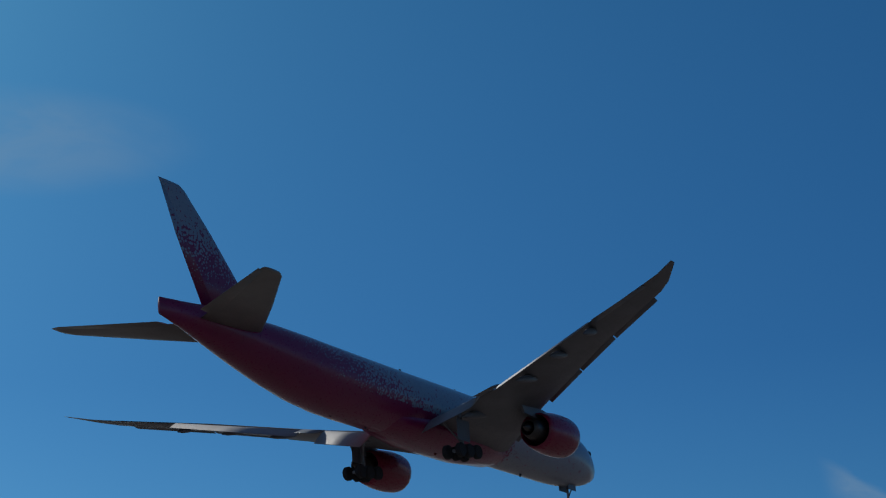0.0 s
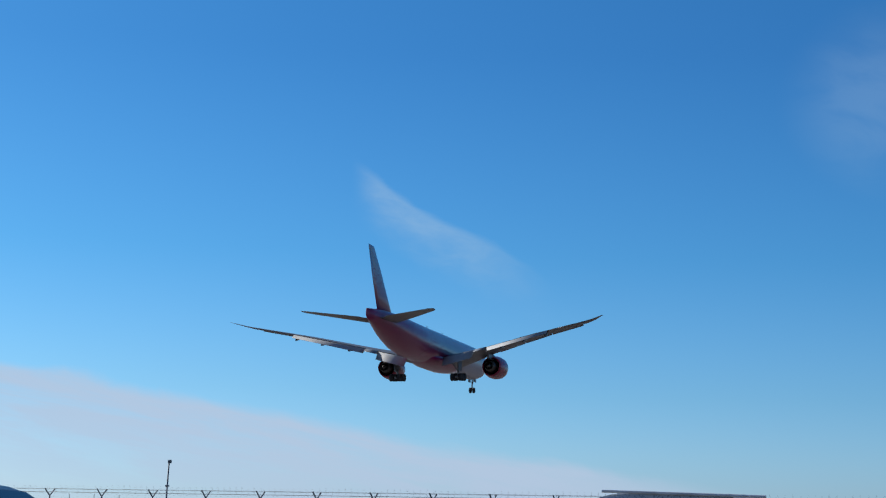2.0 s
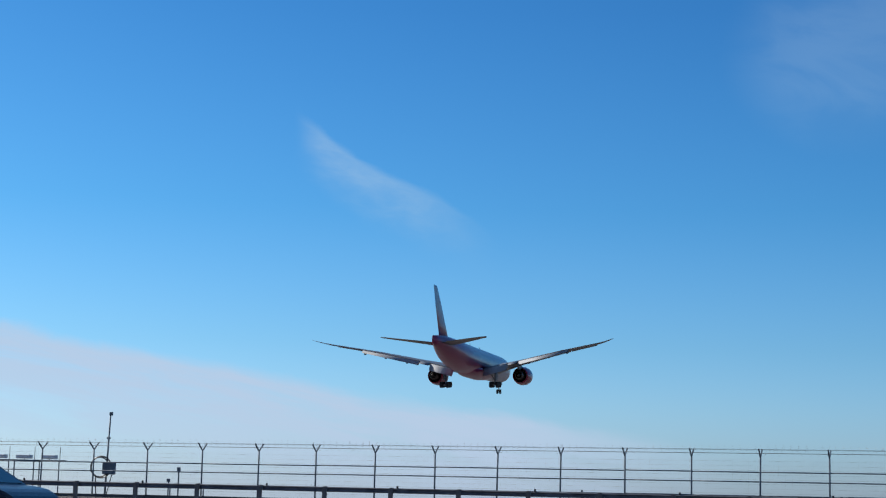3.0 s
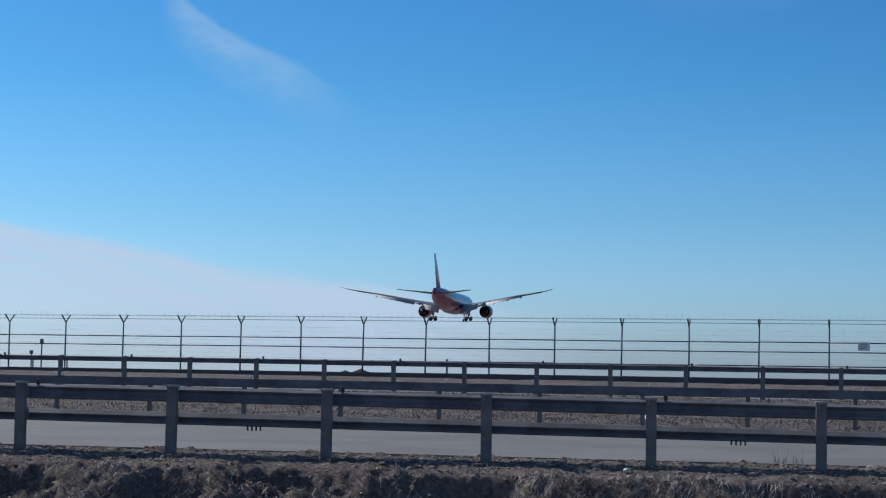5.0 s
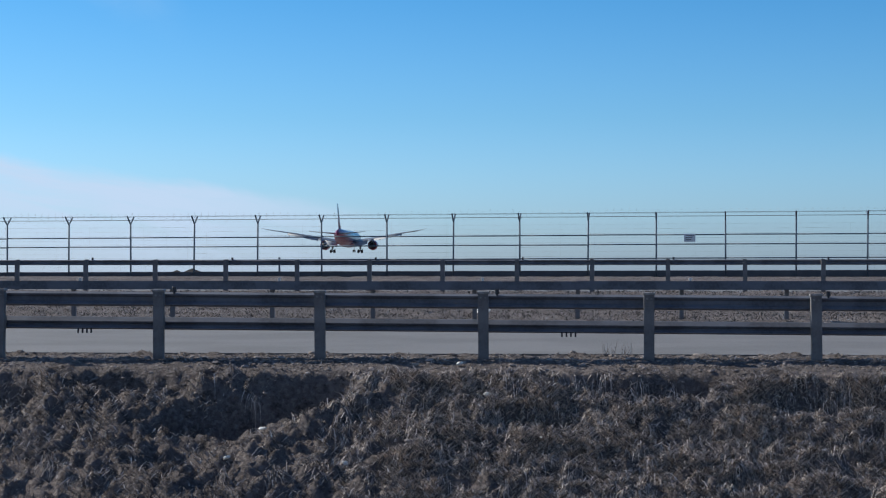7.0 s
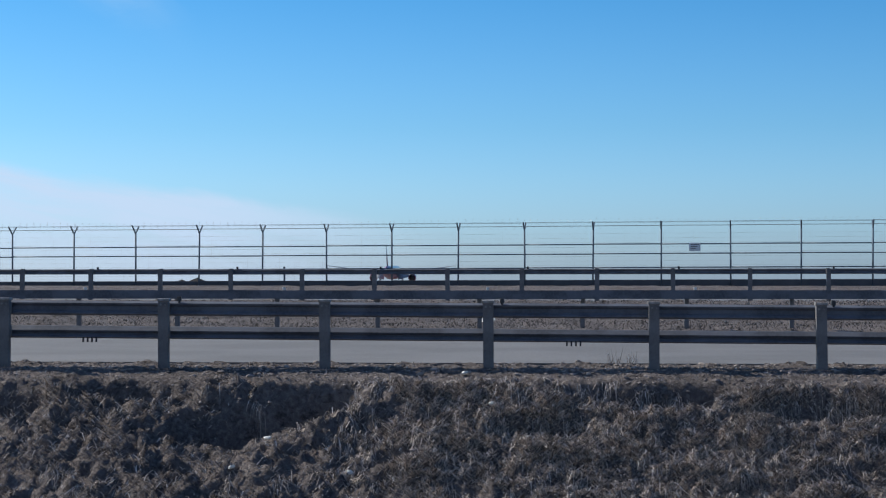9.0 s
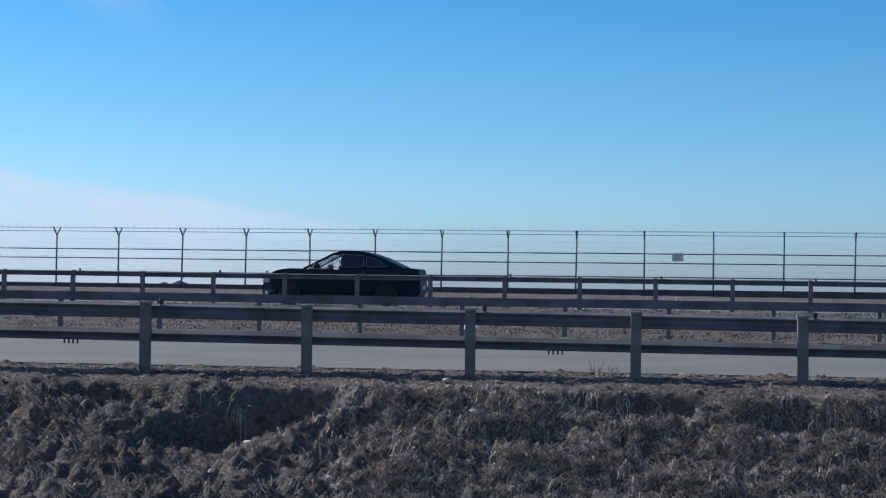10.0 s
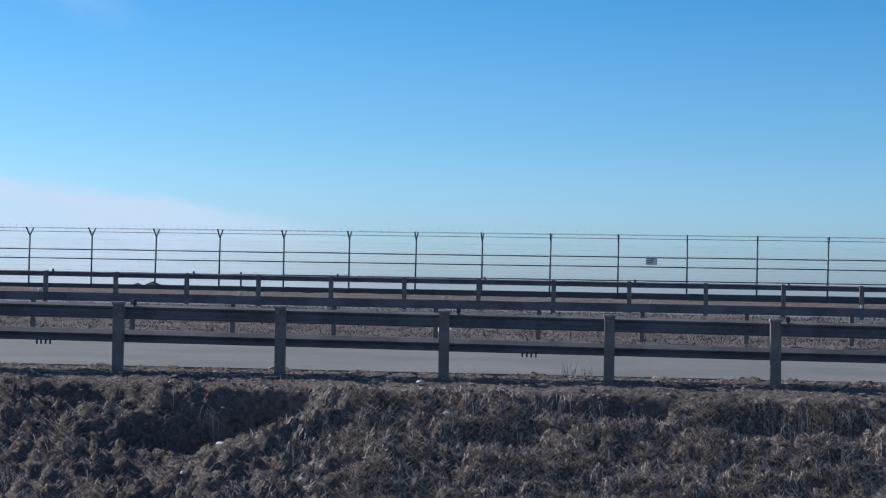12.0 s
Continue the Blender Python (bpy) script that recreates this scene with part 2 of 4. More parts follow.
M_CAR_SILVER = material("silver_car_paint", (0.5, 0.52, 0.54), 0.3, 0.4, 0.1, 0.7, 30, coat=0.5)
M_LITTER = material("pale_litter", (0.7, 0.68, 0.62), 0.7, 0, 0.3, 20, 90)
M_EARTH = material("dark_earth", (0.025, 0.023, 0.022), 0.95, 0, 0.4, 0.5, 4, 0.4)


# ---- mesh helpers ----
def mesh_of(bm, name, smooth=False):
    bmesh.ops.recalc_face_normals(bm, faces=bm.faces)
    me = bpy.data.meshes.new(name)
    bm.to_mesh(me)
    bm.free()
    if smooth:
        for p in me.polygons:
            p.use_smooth = True
    return me


def part(name, bm, mat, parent=None, label="", smooth=False, m=None):
    me = mesh_of(bm, name, smooth) if isinstance(bm, bmesh.types.BMesh) else bm
    if not me.materials:
        me.materials.append(mat)
    ob = new(name, me)
    if parent:
        ob.parent = parent
    if m is not None:
        ob.matrix_basis = m
    return tagged(ob, label)


def box(bm, x0, x1, y0, y1, z0, z1, bevel=0.0, m=None):
    r = bmesh.ops.create_cube(bm, size=1)
    mm = Matrix.Translation(((x0 + x1) / 2, (y0 + y1) / 2, (z0 + z1) / 2)) @ Matrix.Diagonal((x1 - x0, y1 - y0, z1 - z0, 1))
    bmesh.ops.transform(bm, matrix=(m @ mm) if m is not None else mm, verts=r["verts"])
    if bevel:
        es = {e for v in r["verts"] for e in v.link_edges}
        bmesh.ops.bevel(bm, geom=list(es), offset=bevel, segments=1, affect="EDGES")
    return bm


def rod_between(bm, a, b, r, n=8, r2=None):
    a, b = Vector(a), Vector(b)
    d = b - a
    res = bmesh.ops.create_cone(bm, cap_ends=True, segments=n, radius1=r, radius2=r if r2 is None else r2, depth=d.length)
    bmesh.ops.transform(bm, matrix=Matrix.Translation((a + b) / 2) @ d.to_track_quat("Z", "Y").to_matrix().to_4x4(), verts=res["verts"])
    return bm


def loft(bm, rings, caps=True):
    vs = [[bm.verts.new(p) for p in r] for r in rings]
    for a, b in zip(vs, vs[1:]):
        n = len(a)
        for i in range(n):
            bm.faces.new((a[i], a[(i + 1) % n], b[(i + 1) % n], b[i]))
    if caps:
        bm.faces.new(vs[0])
        bm.faces.new(vs[-1])
    return bm


def ellipse(x, zc, ry, rz, n=32, y=0.0):
    return [(x, y + ry * math.sin(2 * math.pi * i / n), zc + rz * math.cos(2 * math.pi * i / n)) for i in range(n)]


def lathe(bm, prof, n=28, caps=True):
    """Turned about the x axis: prof of (x, radius)."""
    return loft(bm, [ellipse(x, 0, r, r, n) for x, r in prof], caps)


def foil(x_le, chord, y, z, thick, twist=0.0, n=8):
    """A closed aerofoil ring in the plane y, nose at x_le, running aft."""
    ring = []
    for i in range(n + 1):
        s = 0.5 - 0.5 * math.cos(math.pi * i / n)
        ring.append((s, thick * 2.6 * (math.sqrt(max(s, 0)) * (1 - s) + 0.06 * s * (1 - s))))
    pts = ring + [(s, -t * 0.75) for s, t in ring[-2:0:-1]]
    c, sn = math.cos(twist), math.sin(twist)
    return [(x_le - chord * (s * c + t * sn), y, z + chord * (t * c - s * sn)) for s, t in pts]


# ---- lines of the plan: y as a function of x ----
def bent(x, y0, x0, slope):
    """A straight line near the view that runs parallel to the near road far out."""
    return y0 + (max(-110.0, min(60.0, x)) - x0) * slope


def y_median(x):
    return bent(x, 34.42, -9.73, math.tan(radians(-1.2)))


def y_far(x):
    return bent(x, 48.04, -13.25, math.tan(radians(-4.8)))


def y_fence(x):
    return bent(x, 77.4, 4.05, math.tan(radians(-5.45)))


Y_NEAR = 21.42
ROAD_FAR_Z = 0.46


def lerp_knots(knots, v):
    if v <= knots[0][0]:
        return knots[0][1]
    for (a, p), (b, q) in zip(knots, knots[1:]):
        if v <= b:
            s = (v - a) / (b - a)
            return p + (q - p) * s
    return knots[-1][1]


def ground_z(x, y):
    g2, g3, fe = y_median(x), y_far(x), y_fence(x)
    knots = [(8.5, -0.55), (12.0, -2.3), (16.0, -2.45), (20.15, -0.33), (20.5, -0.14), (21.3, -0.03), (22.1, -0.02), (22.4, -0.14), (32.4, -0.14),
             (32.9, 0.0), (g2, 0.11), (g2 + 2, 0.16), (g3 - 1.2, 0.52), (g3 + 0.9, 0.44), (g3 + 1.3, 0.30), (g3 + 10.2, 0.30),
             (g3 + 10.6, 0.46), (fe - 4, 0.74), (fe - 0.3, 0.80), (fe + 0.6, 0.8), (fe + 7, -0.5), (fe + 40, -0.55), (300, -0.6), (730, -4.0), (1160, -24.0), (4600, -60.0)]
    z = lerp_knots(knots, y)
    if 15.5 < y < 22.2:
        # clods, tussocks and washed-out hollows of the bank
        k = max(0.0, min(1, (y - 15.5) / 2)) * max(0.0, min(1, (22.2 - y) / 0.5))
        face = max(0.0, min(1, (20.65 - y) / 0.4))
        n1 = noise.fractal((x * 1.1, y * 1.6, 3.0), 0.9, 2.1, 4)
        n2 = noise.fractal((x * 5.5, y * 6.5, 9.0), 0.8, 2.1, 4)
        d1 = noise.voronoi((x * 6.5 + n2 * 0.5, y * 6.5, 0.0))[0]
        clod = max(0.0, 0.7 - d1[0]) * (0.5 + 0.5 * n1 + 0.5)
        n3 = noise.fractal((x * 13.0, y * 15.0, 4.0), 0.7, 2.1, 3)
        z += k * (0.10 * n1 * (0.12 + face) + (0.02 + 0.10 * face) * n2 + (0.02 + 0.05 * face) * clod + (0.012 + 0.035 * face) * n3)
        z += 0.10 * max(0.0, 1 - abs(y - 21.8) / 0.36) * max(0.0, noise.fractal((x * 2.0, y * 3.5, 1.0), 0.9, 2.1, 4) + 0.1)
        for hx, hy, rx, ry, d in HOLLOWS:
            q = ((x - hx) / rx) ** 2 + ((y - hy) / ry) ** 2
            if q < 6:
                z -= 2.7 * d * math.exp(-q)
    elif 32.9 < y < g3 + 0.9 or g3 + 10.6 < y < fe + 1:
        z += 0.045 * noise.fractal((x * 1.3, y * 1.3, 5.0), 0.9, 2.1, 4)
    return z


# x, y, half-widths, depth of the hollows in the bank
HOLLOWS = [(-3.95, 19.6, 0.45, 0.2, 0.26), (-3.45, 19.88, 0.4, 0.2, 0.34), (-3.0, 20.12, 0.33, 0.18, 0.32), (-2.7, 20.3, 0.22, 0.12, 0.2), (1.15, 20.22, 0.32, 0.2, 0.44),
           (1.5, 20.4, 0.3, 0.12, 0.2), (-6.6, 20.1, 0.4, 0.2, 0.2), (-5.2, 20.3, 0.5, 0.12, 0.14), (-0.3, 19.6, 0.4, 0.15, 0.14),
           (3.1, 20.0, 0.5, 0.18, 0.2), (4.6, 20.2, 0.4, 0.2, 0.2), (-8.5, 20.2, 0.5, 0.2, 0.22), (0.4, 20.35, 0.3, 0.1, 0.12)]


def steps(a, b, d):
    n = max(1, round((b - a) / d))
    return [a + (b - a) * i / n for i in range(n)]


def make_ground():
    xs = steps(-4000, -400, 600) + steps(-400, -60, 34) + steps(-60, -13, 2.5) + steps(-13, 7, 0.05) + steps(7, 60, 2.5) + steps(60, 400, 34) + steps(400, 4000, 600) + [4000]
    ys = steps(-4000, -200, 600) + steps(-200, 8, 26) + steps(8, 17.5, 0.9) + steps(17.5, 22.6, 0.04) + steps(22.6, 32, 2.3) + steps(32, 48, 0.5) + steps(48, 100, 0.7) + steps(100, 300, 25) + steps(300, 4600, 430) + [4600]
    verts = [(x, y, ground_z(x, y)) for y in ys for x in xs]
    w = len(xs)
    faces = [(j * w + i, j * w + i + 1, (j + 1) * w + i + 1, (j + 1) * w + i) for j in range(len(ys) - 1) for i in range(w - 1)]
    me = bpy.data.meshes.new("ground")
    me.from_pydata(verts, [], faces)
    me.polygons.foreach_set("use_smooth", [True] * len(faces))
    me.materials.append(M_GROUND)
    return tagged(new("ground", me), "dry brown late-winter earth and matted grass with an eroded bank", "ground", kind="structure")


make_ground()


def ribbon(name, offs, line, x0, x1, z, mat, step=4.0, thick=0.2):
    """A slab that follows a line of the plan, from offs[0] to offs[1] beyond it."""
    bm = bmesh.new()
    xs = steps(x0, x1, step) + [x1]
    loft(bm, [[(x, line(x) + offs[0], z), (x, line(x) + offs[1], z), (x, line(x) + offs[1], z - thick), (x, line(x) + offs[0], z - thick)] for x in xs])
    return part(name, bm, mat)


def y_zero(x):
    return 0.0


tagged(ribbon("road_near", (22.25, 32.6), y_zero, -420, 420, 0.0, M_ASPHALT, 20), "worn grey asphalt carriageway between steel barriers", "road", kind="structure")
tagged(ribbon("road_far", (1.0, 10.4), y_far, -420, 420, ROAD_FAR_Z, M_ASPHALT, 10), "raised grey asphalt carriageway beside the airport fence", "road", kind="structure")


# ---- steel barriers ----
def beam_bm(length, h, depth, y, lip=0.86):
    """A pressed steel beam: two folded lips and a trough, open to the back. lip: where the sloping top fold begins."""
    ring = [(0.0, lip), (0.6, 0.985), (0.7, 1.0), (1.0, 1.0), (1.0, 0.0), (0.78, 0.0), (0.0, 0.12), (0.12, 0.24), (0.42, 0.34), (0.42, lip - 0.22), (0.12, lip - 0.12)]
    ring = [(a * depth, b * h) for a, b in ring]
    bm = bmesh.new()
    loft(bm, [[(x, y + a, b) for a, b in ring] for x in (0, length)])
    return bm


def post_bm(w, d, z0, z1):
    """A channel post, open to one side, with a slanted top."""
    t = 0.012
    sec = [(-w / 2, 0), (w / 2, 0), (w / 2, d), (w / 2 - 0.03, d), (w / 2 - 0.03, d - t), (w / 2 - t, d - t), (w / 2 - t, t), (-w / 2 + t, t), (-w / 2 + t, d - t), (-w / 2 + 0.03, d - t), (-w / 2 + 0.03, d), (-w / 2, d)]
    bm = bmesh.new()
    loft(bm, [[(x, y, z0) for x, y in sec], [(x, y, z1 - 0.02 * (y / d)) for x, y in sec]])
    return bm


def make_barrier(label, group, line, x_post, count, gap, base, beams, post_w, post_top, reflect, reflect_mat, bolts=False, slope=0.0, span=3, front=False):
    thing = new("guard_rail")
    tagged(thing, label, "guard rail", group)
    pm = mesh_of(post_bm(post_w, post_w * 0.75, -0.5, post_top), "post")
    pm.materials.append(M_POST)
    bms = []
    for z0, z1, dep, lip in beams:
        b = mesh_of(beam_bm(gap * span + 0.012, z1 - z0, dep, 0, lip), "beam")
        b.materials.append(M_GALV)
        bms.append((b, z0))
    block = mesh_of(box(bmesh.new(), -0.05, 0.05, 0, 0.09, -0.07, 0.07, 0.008), "spacer_block")
    block.materials.append(M_POST)
    bb = bmesh.new()
    box(bb, -0.026, 0.026, -0.02, 0.02, 0.0, 0.065, 0.006)
    box(bb, -0.012, 0.012, -0.012, 0.012, -0.02, 0.0)
    refl = mesh_of(bb, "reflector")
    refl.materials.append(reflect_mat)
    teeth = bmesh.new()
    rod_between(teeth, (0, 0, -0.05), (0, 0, 0.01), 0.012, 6)
    teeth = mesh_of(teeth, "splice_bolt")
    teeth.materials.append(M_DARK)
    # plate over the post top, paler than the post
    cap_bm = box(bmesh.new(), -post_w / 2 - 0.012, post_w / 2 + 0.012, -0.012, post_w * 0.75 + 0.02, post_top - 0.012, post_top + 0.022, 0.006)
    for q in (1, -1):
        rod_between(cap_bm, (q * post_w * 0.22, -0.016, post_top - 0.055), (q * post_w * 0.22, 0.004, post_top - 0.055), 0.013, 6)
    cap = mesh_of(cap_bm, "post_cap")
    cap.materials.append(M_CAP)
    rng = random.Random(count)
    for i in range(count):
        x = x_post + i * gap
        y, z = line(x), base + slope * (x - x_post)
        ang = math.degrees(math.atan(line(x + 0.5) - line(x - 0.5)))
        post = part("post", pm, M_POST, thing, m=pose(x, y, z, rng.uniform(-0.6, 0.6), rng.uniform(-0.7, 0.7), ang))
        if bolts:
            part("post_cap", cap, M_CAP, post, "pale bracket with two bolts")
        for b, z0 in bms:
            part("spacer_block", block, M_POST, thing, m=pose(x, y - 0.09 if front else y + post_w * 0.75, z + z0 + 0.09, 0, 0, ang))
        if i % span == 0:
            for k, (b, z0) in enumerate(bms):
                lift = z + z0 + rng.uniform(-0.004, 0.004)
                far_x = x + gap * span
                at = pose(far_x, line(far_x) - 0.08, lift, 0, 0, ang + 180) if front else pose(x, y + post_w * 0.75 + 0.08, lift, 0, -math.degrees(slope), ang)
                part("beam", b, M_GALV, thing, m=at)
            if bolts:
                for k in range(4):
                    part("splice_bolt", teeth, M_DARK, thing, m=pose(x + 0.95 + k * 0.055, y + post_w * 0.75 + 0.1, z + beams[-1][0], 0, 0, ang))
        if reflect and i % 2 == reflect - 1:
            part("reflector", refl, reflect_mat, thing, m=pose(x + 0.16, y - 0.1 if front else y + post_w * 0.75 + 0.1, z + beams[0][1], 0, 0, ang))
    return thing


G_SLOPE = -0.006
make_barrier("weathered grey steel barrier with two beams on stout posts", "road barriers", lambda x: Y_NEAR - 0.1, -30.97, 26, 2.0, 0.02 + 28 * 0.006,
             [(0.575, 0.755, 0.09, 0.86), (0.285, 0.44, 0.11, 0.66)], 0.125, 0.77, 2, M_DARK, True, G_SLOPE)
make_barrier("grey steel single-beam barrier along the grassy median", "road barriers", y_median, -41.73, 40, 2.0, 0.15,
             [(0.53, 0.70, 0.07, 0.86)], 0.085, 0.67, 1, M_WHITE, front=True)
make_barrier("dark grey steel barrier with one slim beam edging the far carriageway", "road barriers", y_far, -59.25, 54, 2.0, 0.55,
             [(0.655, 0.80, 0.07, 0.84)], 0.115, 0.79, 2, M_DARK, False, 0.0)


# ---- airport fence ----
F_ANG = -5.45


def make_fence():
    thing = tagged(new("airport_fence"), "tall dark steel security fence with forked post tops and razor wire", "fence")
    ca, sn = math.cos(radians(F_ANG)), math.sin(radians(F_ANG))
    at = lambda k: (4.05 + 3 * k * ca, 77.4 + 3 * k * sn, 0.0084 * k)
    pb = bmesh.new()
    rod_between(pb, (0, 0, 0.5), (0, 0, 3.28), 0.04, 10)
    pm = mesh_of(pb, "fence_post", True)
    pm.materials.append(M_FENCE)
    ab = bmesh.new()
    box(ab, -0.03, 0.03, 0.0, 0.58, -0.025, 0.025, 0.006)
    am = mesh_of(ab, "fork_arm")
    am.materials.append(M_FENCE)
    rb = bmesh.new()
    rod_between(rb, (0, 0, 0), (3.0, 0, 0), 0.027, 8)
    rm = mesh_of(rb, "fence_rail", True)
    rm.materials.append(M_FENCE)
    wb = bmesh.new()
    rod_between(wb, (0, 0, 0), (3.0, 0, 0), 0.007, 5)
    wm = mesh_of(wb, "strand")
    wm.materials.append(M_WIRE)
    # coil of razor wire for one bay
    n, turns = 200, 9
    cb = bmesh.new()
    prev = None
    for i in range(n + 1):
        a = 2 * math.pi * turns * i / n
        c = (3.0 * i / n, 0.24 * math.cos(a), 0.19 * math.sin(a))
        ring = [cb.verts.new((c[0] + 0.002 * dx, c[1] + 0.002 * dy, c[2] + 0.002 * dz)) for dx, dy, dz in ((1, 1, 0), (-1, 1, 1), (0, -1, -1))]
        if prev:
            for k in range(3):
                cb.faces.new((prev[k], prev[(k + 1) % 3], ring[(k + 1) % 3], ring[k]))
        prev = ring
    cm = mesh_of(cb, "razor_wire")
    cm.materials.append(M_WIRE)
    # welded mesh panel: thin uprights and cross wires
    mb = bmesh.new()
    for i in range(1, 30):
        box(mb, i * 0.1 - 0.0007, i * 0.1 + 0.0007, -0.001, 0.001, 1.07, 3.25)
    for j in range(1, 11):
        box(mb, 0, 3.0, -0.002, 0.002, 1.1 + j * 0.2 - 0.002, 1.1 + j * 0.2 + 0.002)
    mm = mesh_of(mb, "mesh_panel")
    mm.materials.append(M_WIRE)
    sb = box(bmesh.new(), 0.02, 2.98, -0.07, 0.07, 0.45, 1.07, 0.012)
    sm = mesh_of(sb, "plinth_panel")
    sm.materials.append(M_CONC)
    rng = random.Random(4)
    for k in range(-24, 9):
        x, y, z = at(k)
        lean = rng.uniform(-0.5, 0.5)
        post = part("fence_post", pm, M_FENCE, thing, m=pose(x, y, z, rng.uniform(-0.4, 0.4), lean, F_ANG))
        for s in (0, 180):
            part("fork_arm", am, M_FENCE, post, m=pose(0, 0, 3.25, 0, 0, s) @ pose(0, 0, 0, 38, 0, 0))
        for zr in (2.63, 2.21, 1.6):
            part("fence_rail", rm, M_FENCE, thing, m=pose(x, y, z + zr + rng.uniform(-0.008, 0.008), 0, 0, F_ANG))
        for dy, zr in ((-0.42, 3.6), (0.42, 3.6), (-0.2, 3.44), (0.2, 3.44)):
            part("strand", wm, M_WIRE, thing, m=pose(x, y + dy, z + zr, 0, 0, F_ANG))
        part("razor_wire", cm, M_WIRE, thing, m=pose(x, y, z + 3.56, rng.uniform(0, 360), 0, F_ANG))
        part("mesh_panel", mm, M_WIRE, thing, m=pose(x, y, z, 0, 0, F_ANG))
        part("plinth_panel", sm, M_CONC, thing, m=pose(x, y, z, 0, 0, F_ANG))


make_fence()


def make_fence_sign():
    bm = box(bmesh.new(), -0.25, 0.25, -0.012, 0.0, -0.18, 0.18, 0.006)
    s = part("warning_sign", bm, M_SIGN)
    s.matrix_basis = pose(5.49, 77.4 - (5.49 - 4.05) * 0.0954 - 0.05, 2.49, 0, 0, F_ANG)
    tagged(s, "small grey rectangular notice hung on the fence", "sign")
    for k in range(3):
        part("text_bar", box(bmesh.new(), -0.18, 0.18 - 0.06 * k, -0.017, -0.012, 0.09 - 0.09 * k, 0.115 - 0.09 * k), M_DARK, s)


make_fence_sign()


# ---- beyond and beside the fence ----
def make_mast():
    base = tagged(new("camera_mast"), "thin leaning surveillance mast with a cable reel and cabinet", "mast")
    base.matrix_basis = pose(-38.3, 84.0, 0.0, 0, 1.5, 0)
    part("pole", rod_between(bmesh.new(), (0, 0, -0.8), (0, 0, 5.0), 0.06, 10, 0.04), M_FENCE, base, smooth=True)
    hb = bmesh.new()
    box(hb, -0.05, 0.12, -0.07, 0.07, 4.95, 5.12, 0.02)
    part("camera_head", hb, M_FENCE, base)
    part("bracket", box(bmesh.new(), -0.1, 0.1, -0.06, 0.06, 3.75, 3.83, 0.01), M_FENCE, base)
    part("cabinet", box(bmesh.new(), -0.1, 0.55, -0.35, -0.06, 1.95, 2.55, 0.03), M_FENCE, base, "dark steel cabinet")
    cb = bmesh.new()
    n = 28
    for r, y in ((0.55, -0.12), (0.5, -0.3)):
        loft(cb, [[(-0.25 + (r + 0.035 * math.cos(b)) * math.cos(a), y + 0.035 * math.sin(b), 2.3 + (r + 0.035 * math.cos(b)) * math.sin(a)) for b in (0, 1.57, 3.14, 4.71)] for a in [2 * math.pi * i / n for i in range(n + 1)]], False)
    part("cable_coil", cb, M_DARK, base)
    lb = bmesh.new()
    rod_between(lb, (-0.5, -0.2, 1.9), (-0.35, -0.2, 0.4), 0.03)
    rod_between(lb, (0.4, -0.2, 1.95), (0.1, -0.2, 0.6), 0.025)
    part("hanging_cable", lb, M_DARK, base)


make_mast()


def make_approach_light(x, y, z):
    t = tagged(new("approach_light_stand"), "airfield approach light panel on slim posts behind the fence", "light stand", "approach lights")
    t.matrix_basis = pose(x, y, 0)
    for px in (-0.8, 0.9):
        part("leg", rod_between(bmesh.new(), (px, 0, -0.6), (px, 0, z - 0.1), 0.05), M_FENCE, t)
    part("crossbar", box(bmesh.new(), -1.1, 1.5, -0.05, 0.05, z - 0.18, z - 0.08, 0.01), M_FENCE, t)
    part("lamp_panel", box(bmesh.new(), -0.55, 0.65, -0.3, 0.3, z, z + 0.3, 0.04), M_SIGN, t, "pale grey lamp housing")
    part("wind_rod", rod_between(bmesh.new(), (0.95, 0, z - 0.2), (0.95, 0, z + 0.95), 0.025), M_FENCE, t)
    part("tilt_arm", rod_between(bmesh.new(), (0.05, 0, z - 0.1), (0.05, 0, z + 0.02), 0.04), M_FENCE, t)
    return t


for ax in (-68.6, -66.4, -64.2):
    make_approach_light(ax, 130.0, EYE + 2.5)


def make_marker(x, y, z, w, h):
    t = tagged(new("airfield_marker"), "small dark airfield sign on a post in the field", "sign", "airfield markers")
    t.matrix_basis = pose(x, y, 0)
    part("post", rod_between(bmesh.new(), (0, 0, -0.6), (0, 0, z), 0.05), M_FENCE, t)
    part("board", box(bmesh.new(), -w / 2, w / 2, -0.06, 0.02, z, z + h, 0.01), M_FENCE, t)


make_marker(-44.9, 110, EYE + 1.4, 0.24, 0.34)
make_marker(-45.6, 110, EYE + 0.75, 0.24, 0.22)
make_marker(-46.3, 112, EYE + 0.4, 0.12, 0.2)
make_marker(-43.9, 112, EYE + 0.4, 0.12, 0.2)
make_marker(-13.9, 85.5, EYE + 0.56, 0.1, 0.1)


def make_mound(x, y, r, top, seed):
    rng = random.Random(seed)
    rings = []
    for j in range(9):
        s = j / 8
        hgt = -0.6 + (top + 0.6) * s
        rad = r * (1 - s ** 1.4) + 0.02
        rings.append([(rad * math.cos(a) * (1 + 0.12 * math.sin(3 * a + seed)), 0.5 * rad * math.sin(a), hgt + 0.12 * (top) * noise.noise((math.cos(a) * 2, s * 3, seed))) for a in [2 * math.pi * i / 24 for i in range(24)]])
    t = part("earth_mound", loft(bmesh.new(), rings), M_EARTH, smooth=True)
    t.matrix_basis = pose(x, y, 0)
    tagged(t, "dark heap of earth far out on the airfield", "mound", "airfield mounds")


make_mound(-55.3, 260, 4.6, EYE + 0.3, 1)
make_mound(-58.2, 262, 3.4, EYE + 0.1, 2)


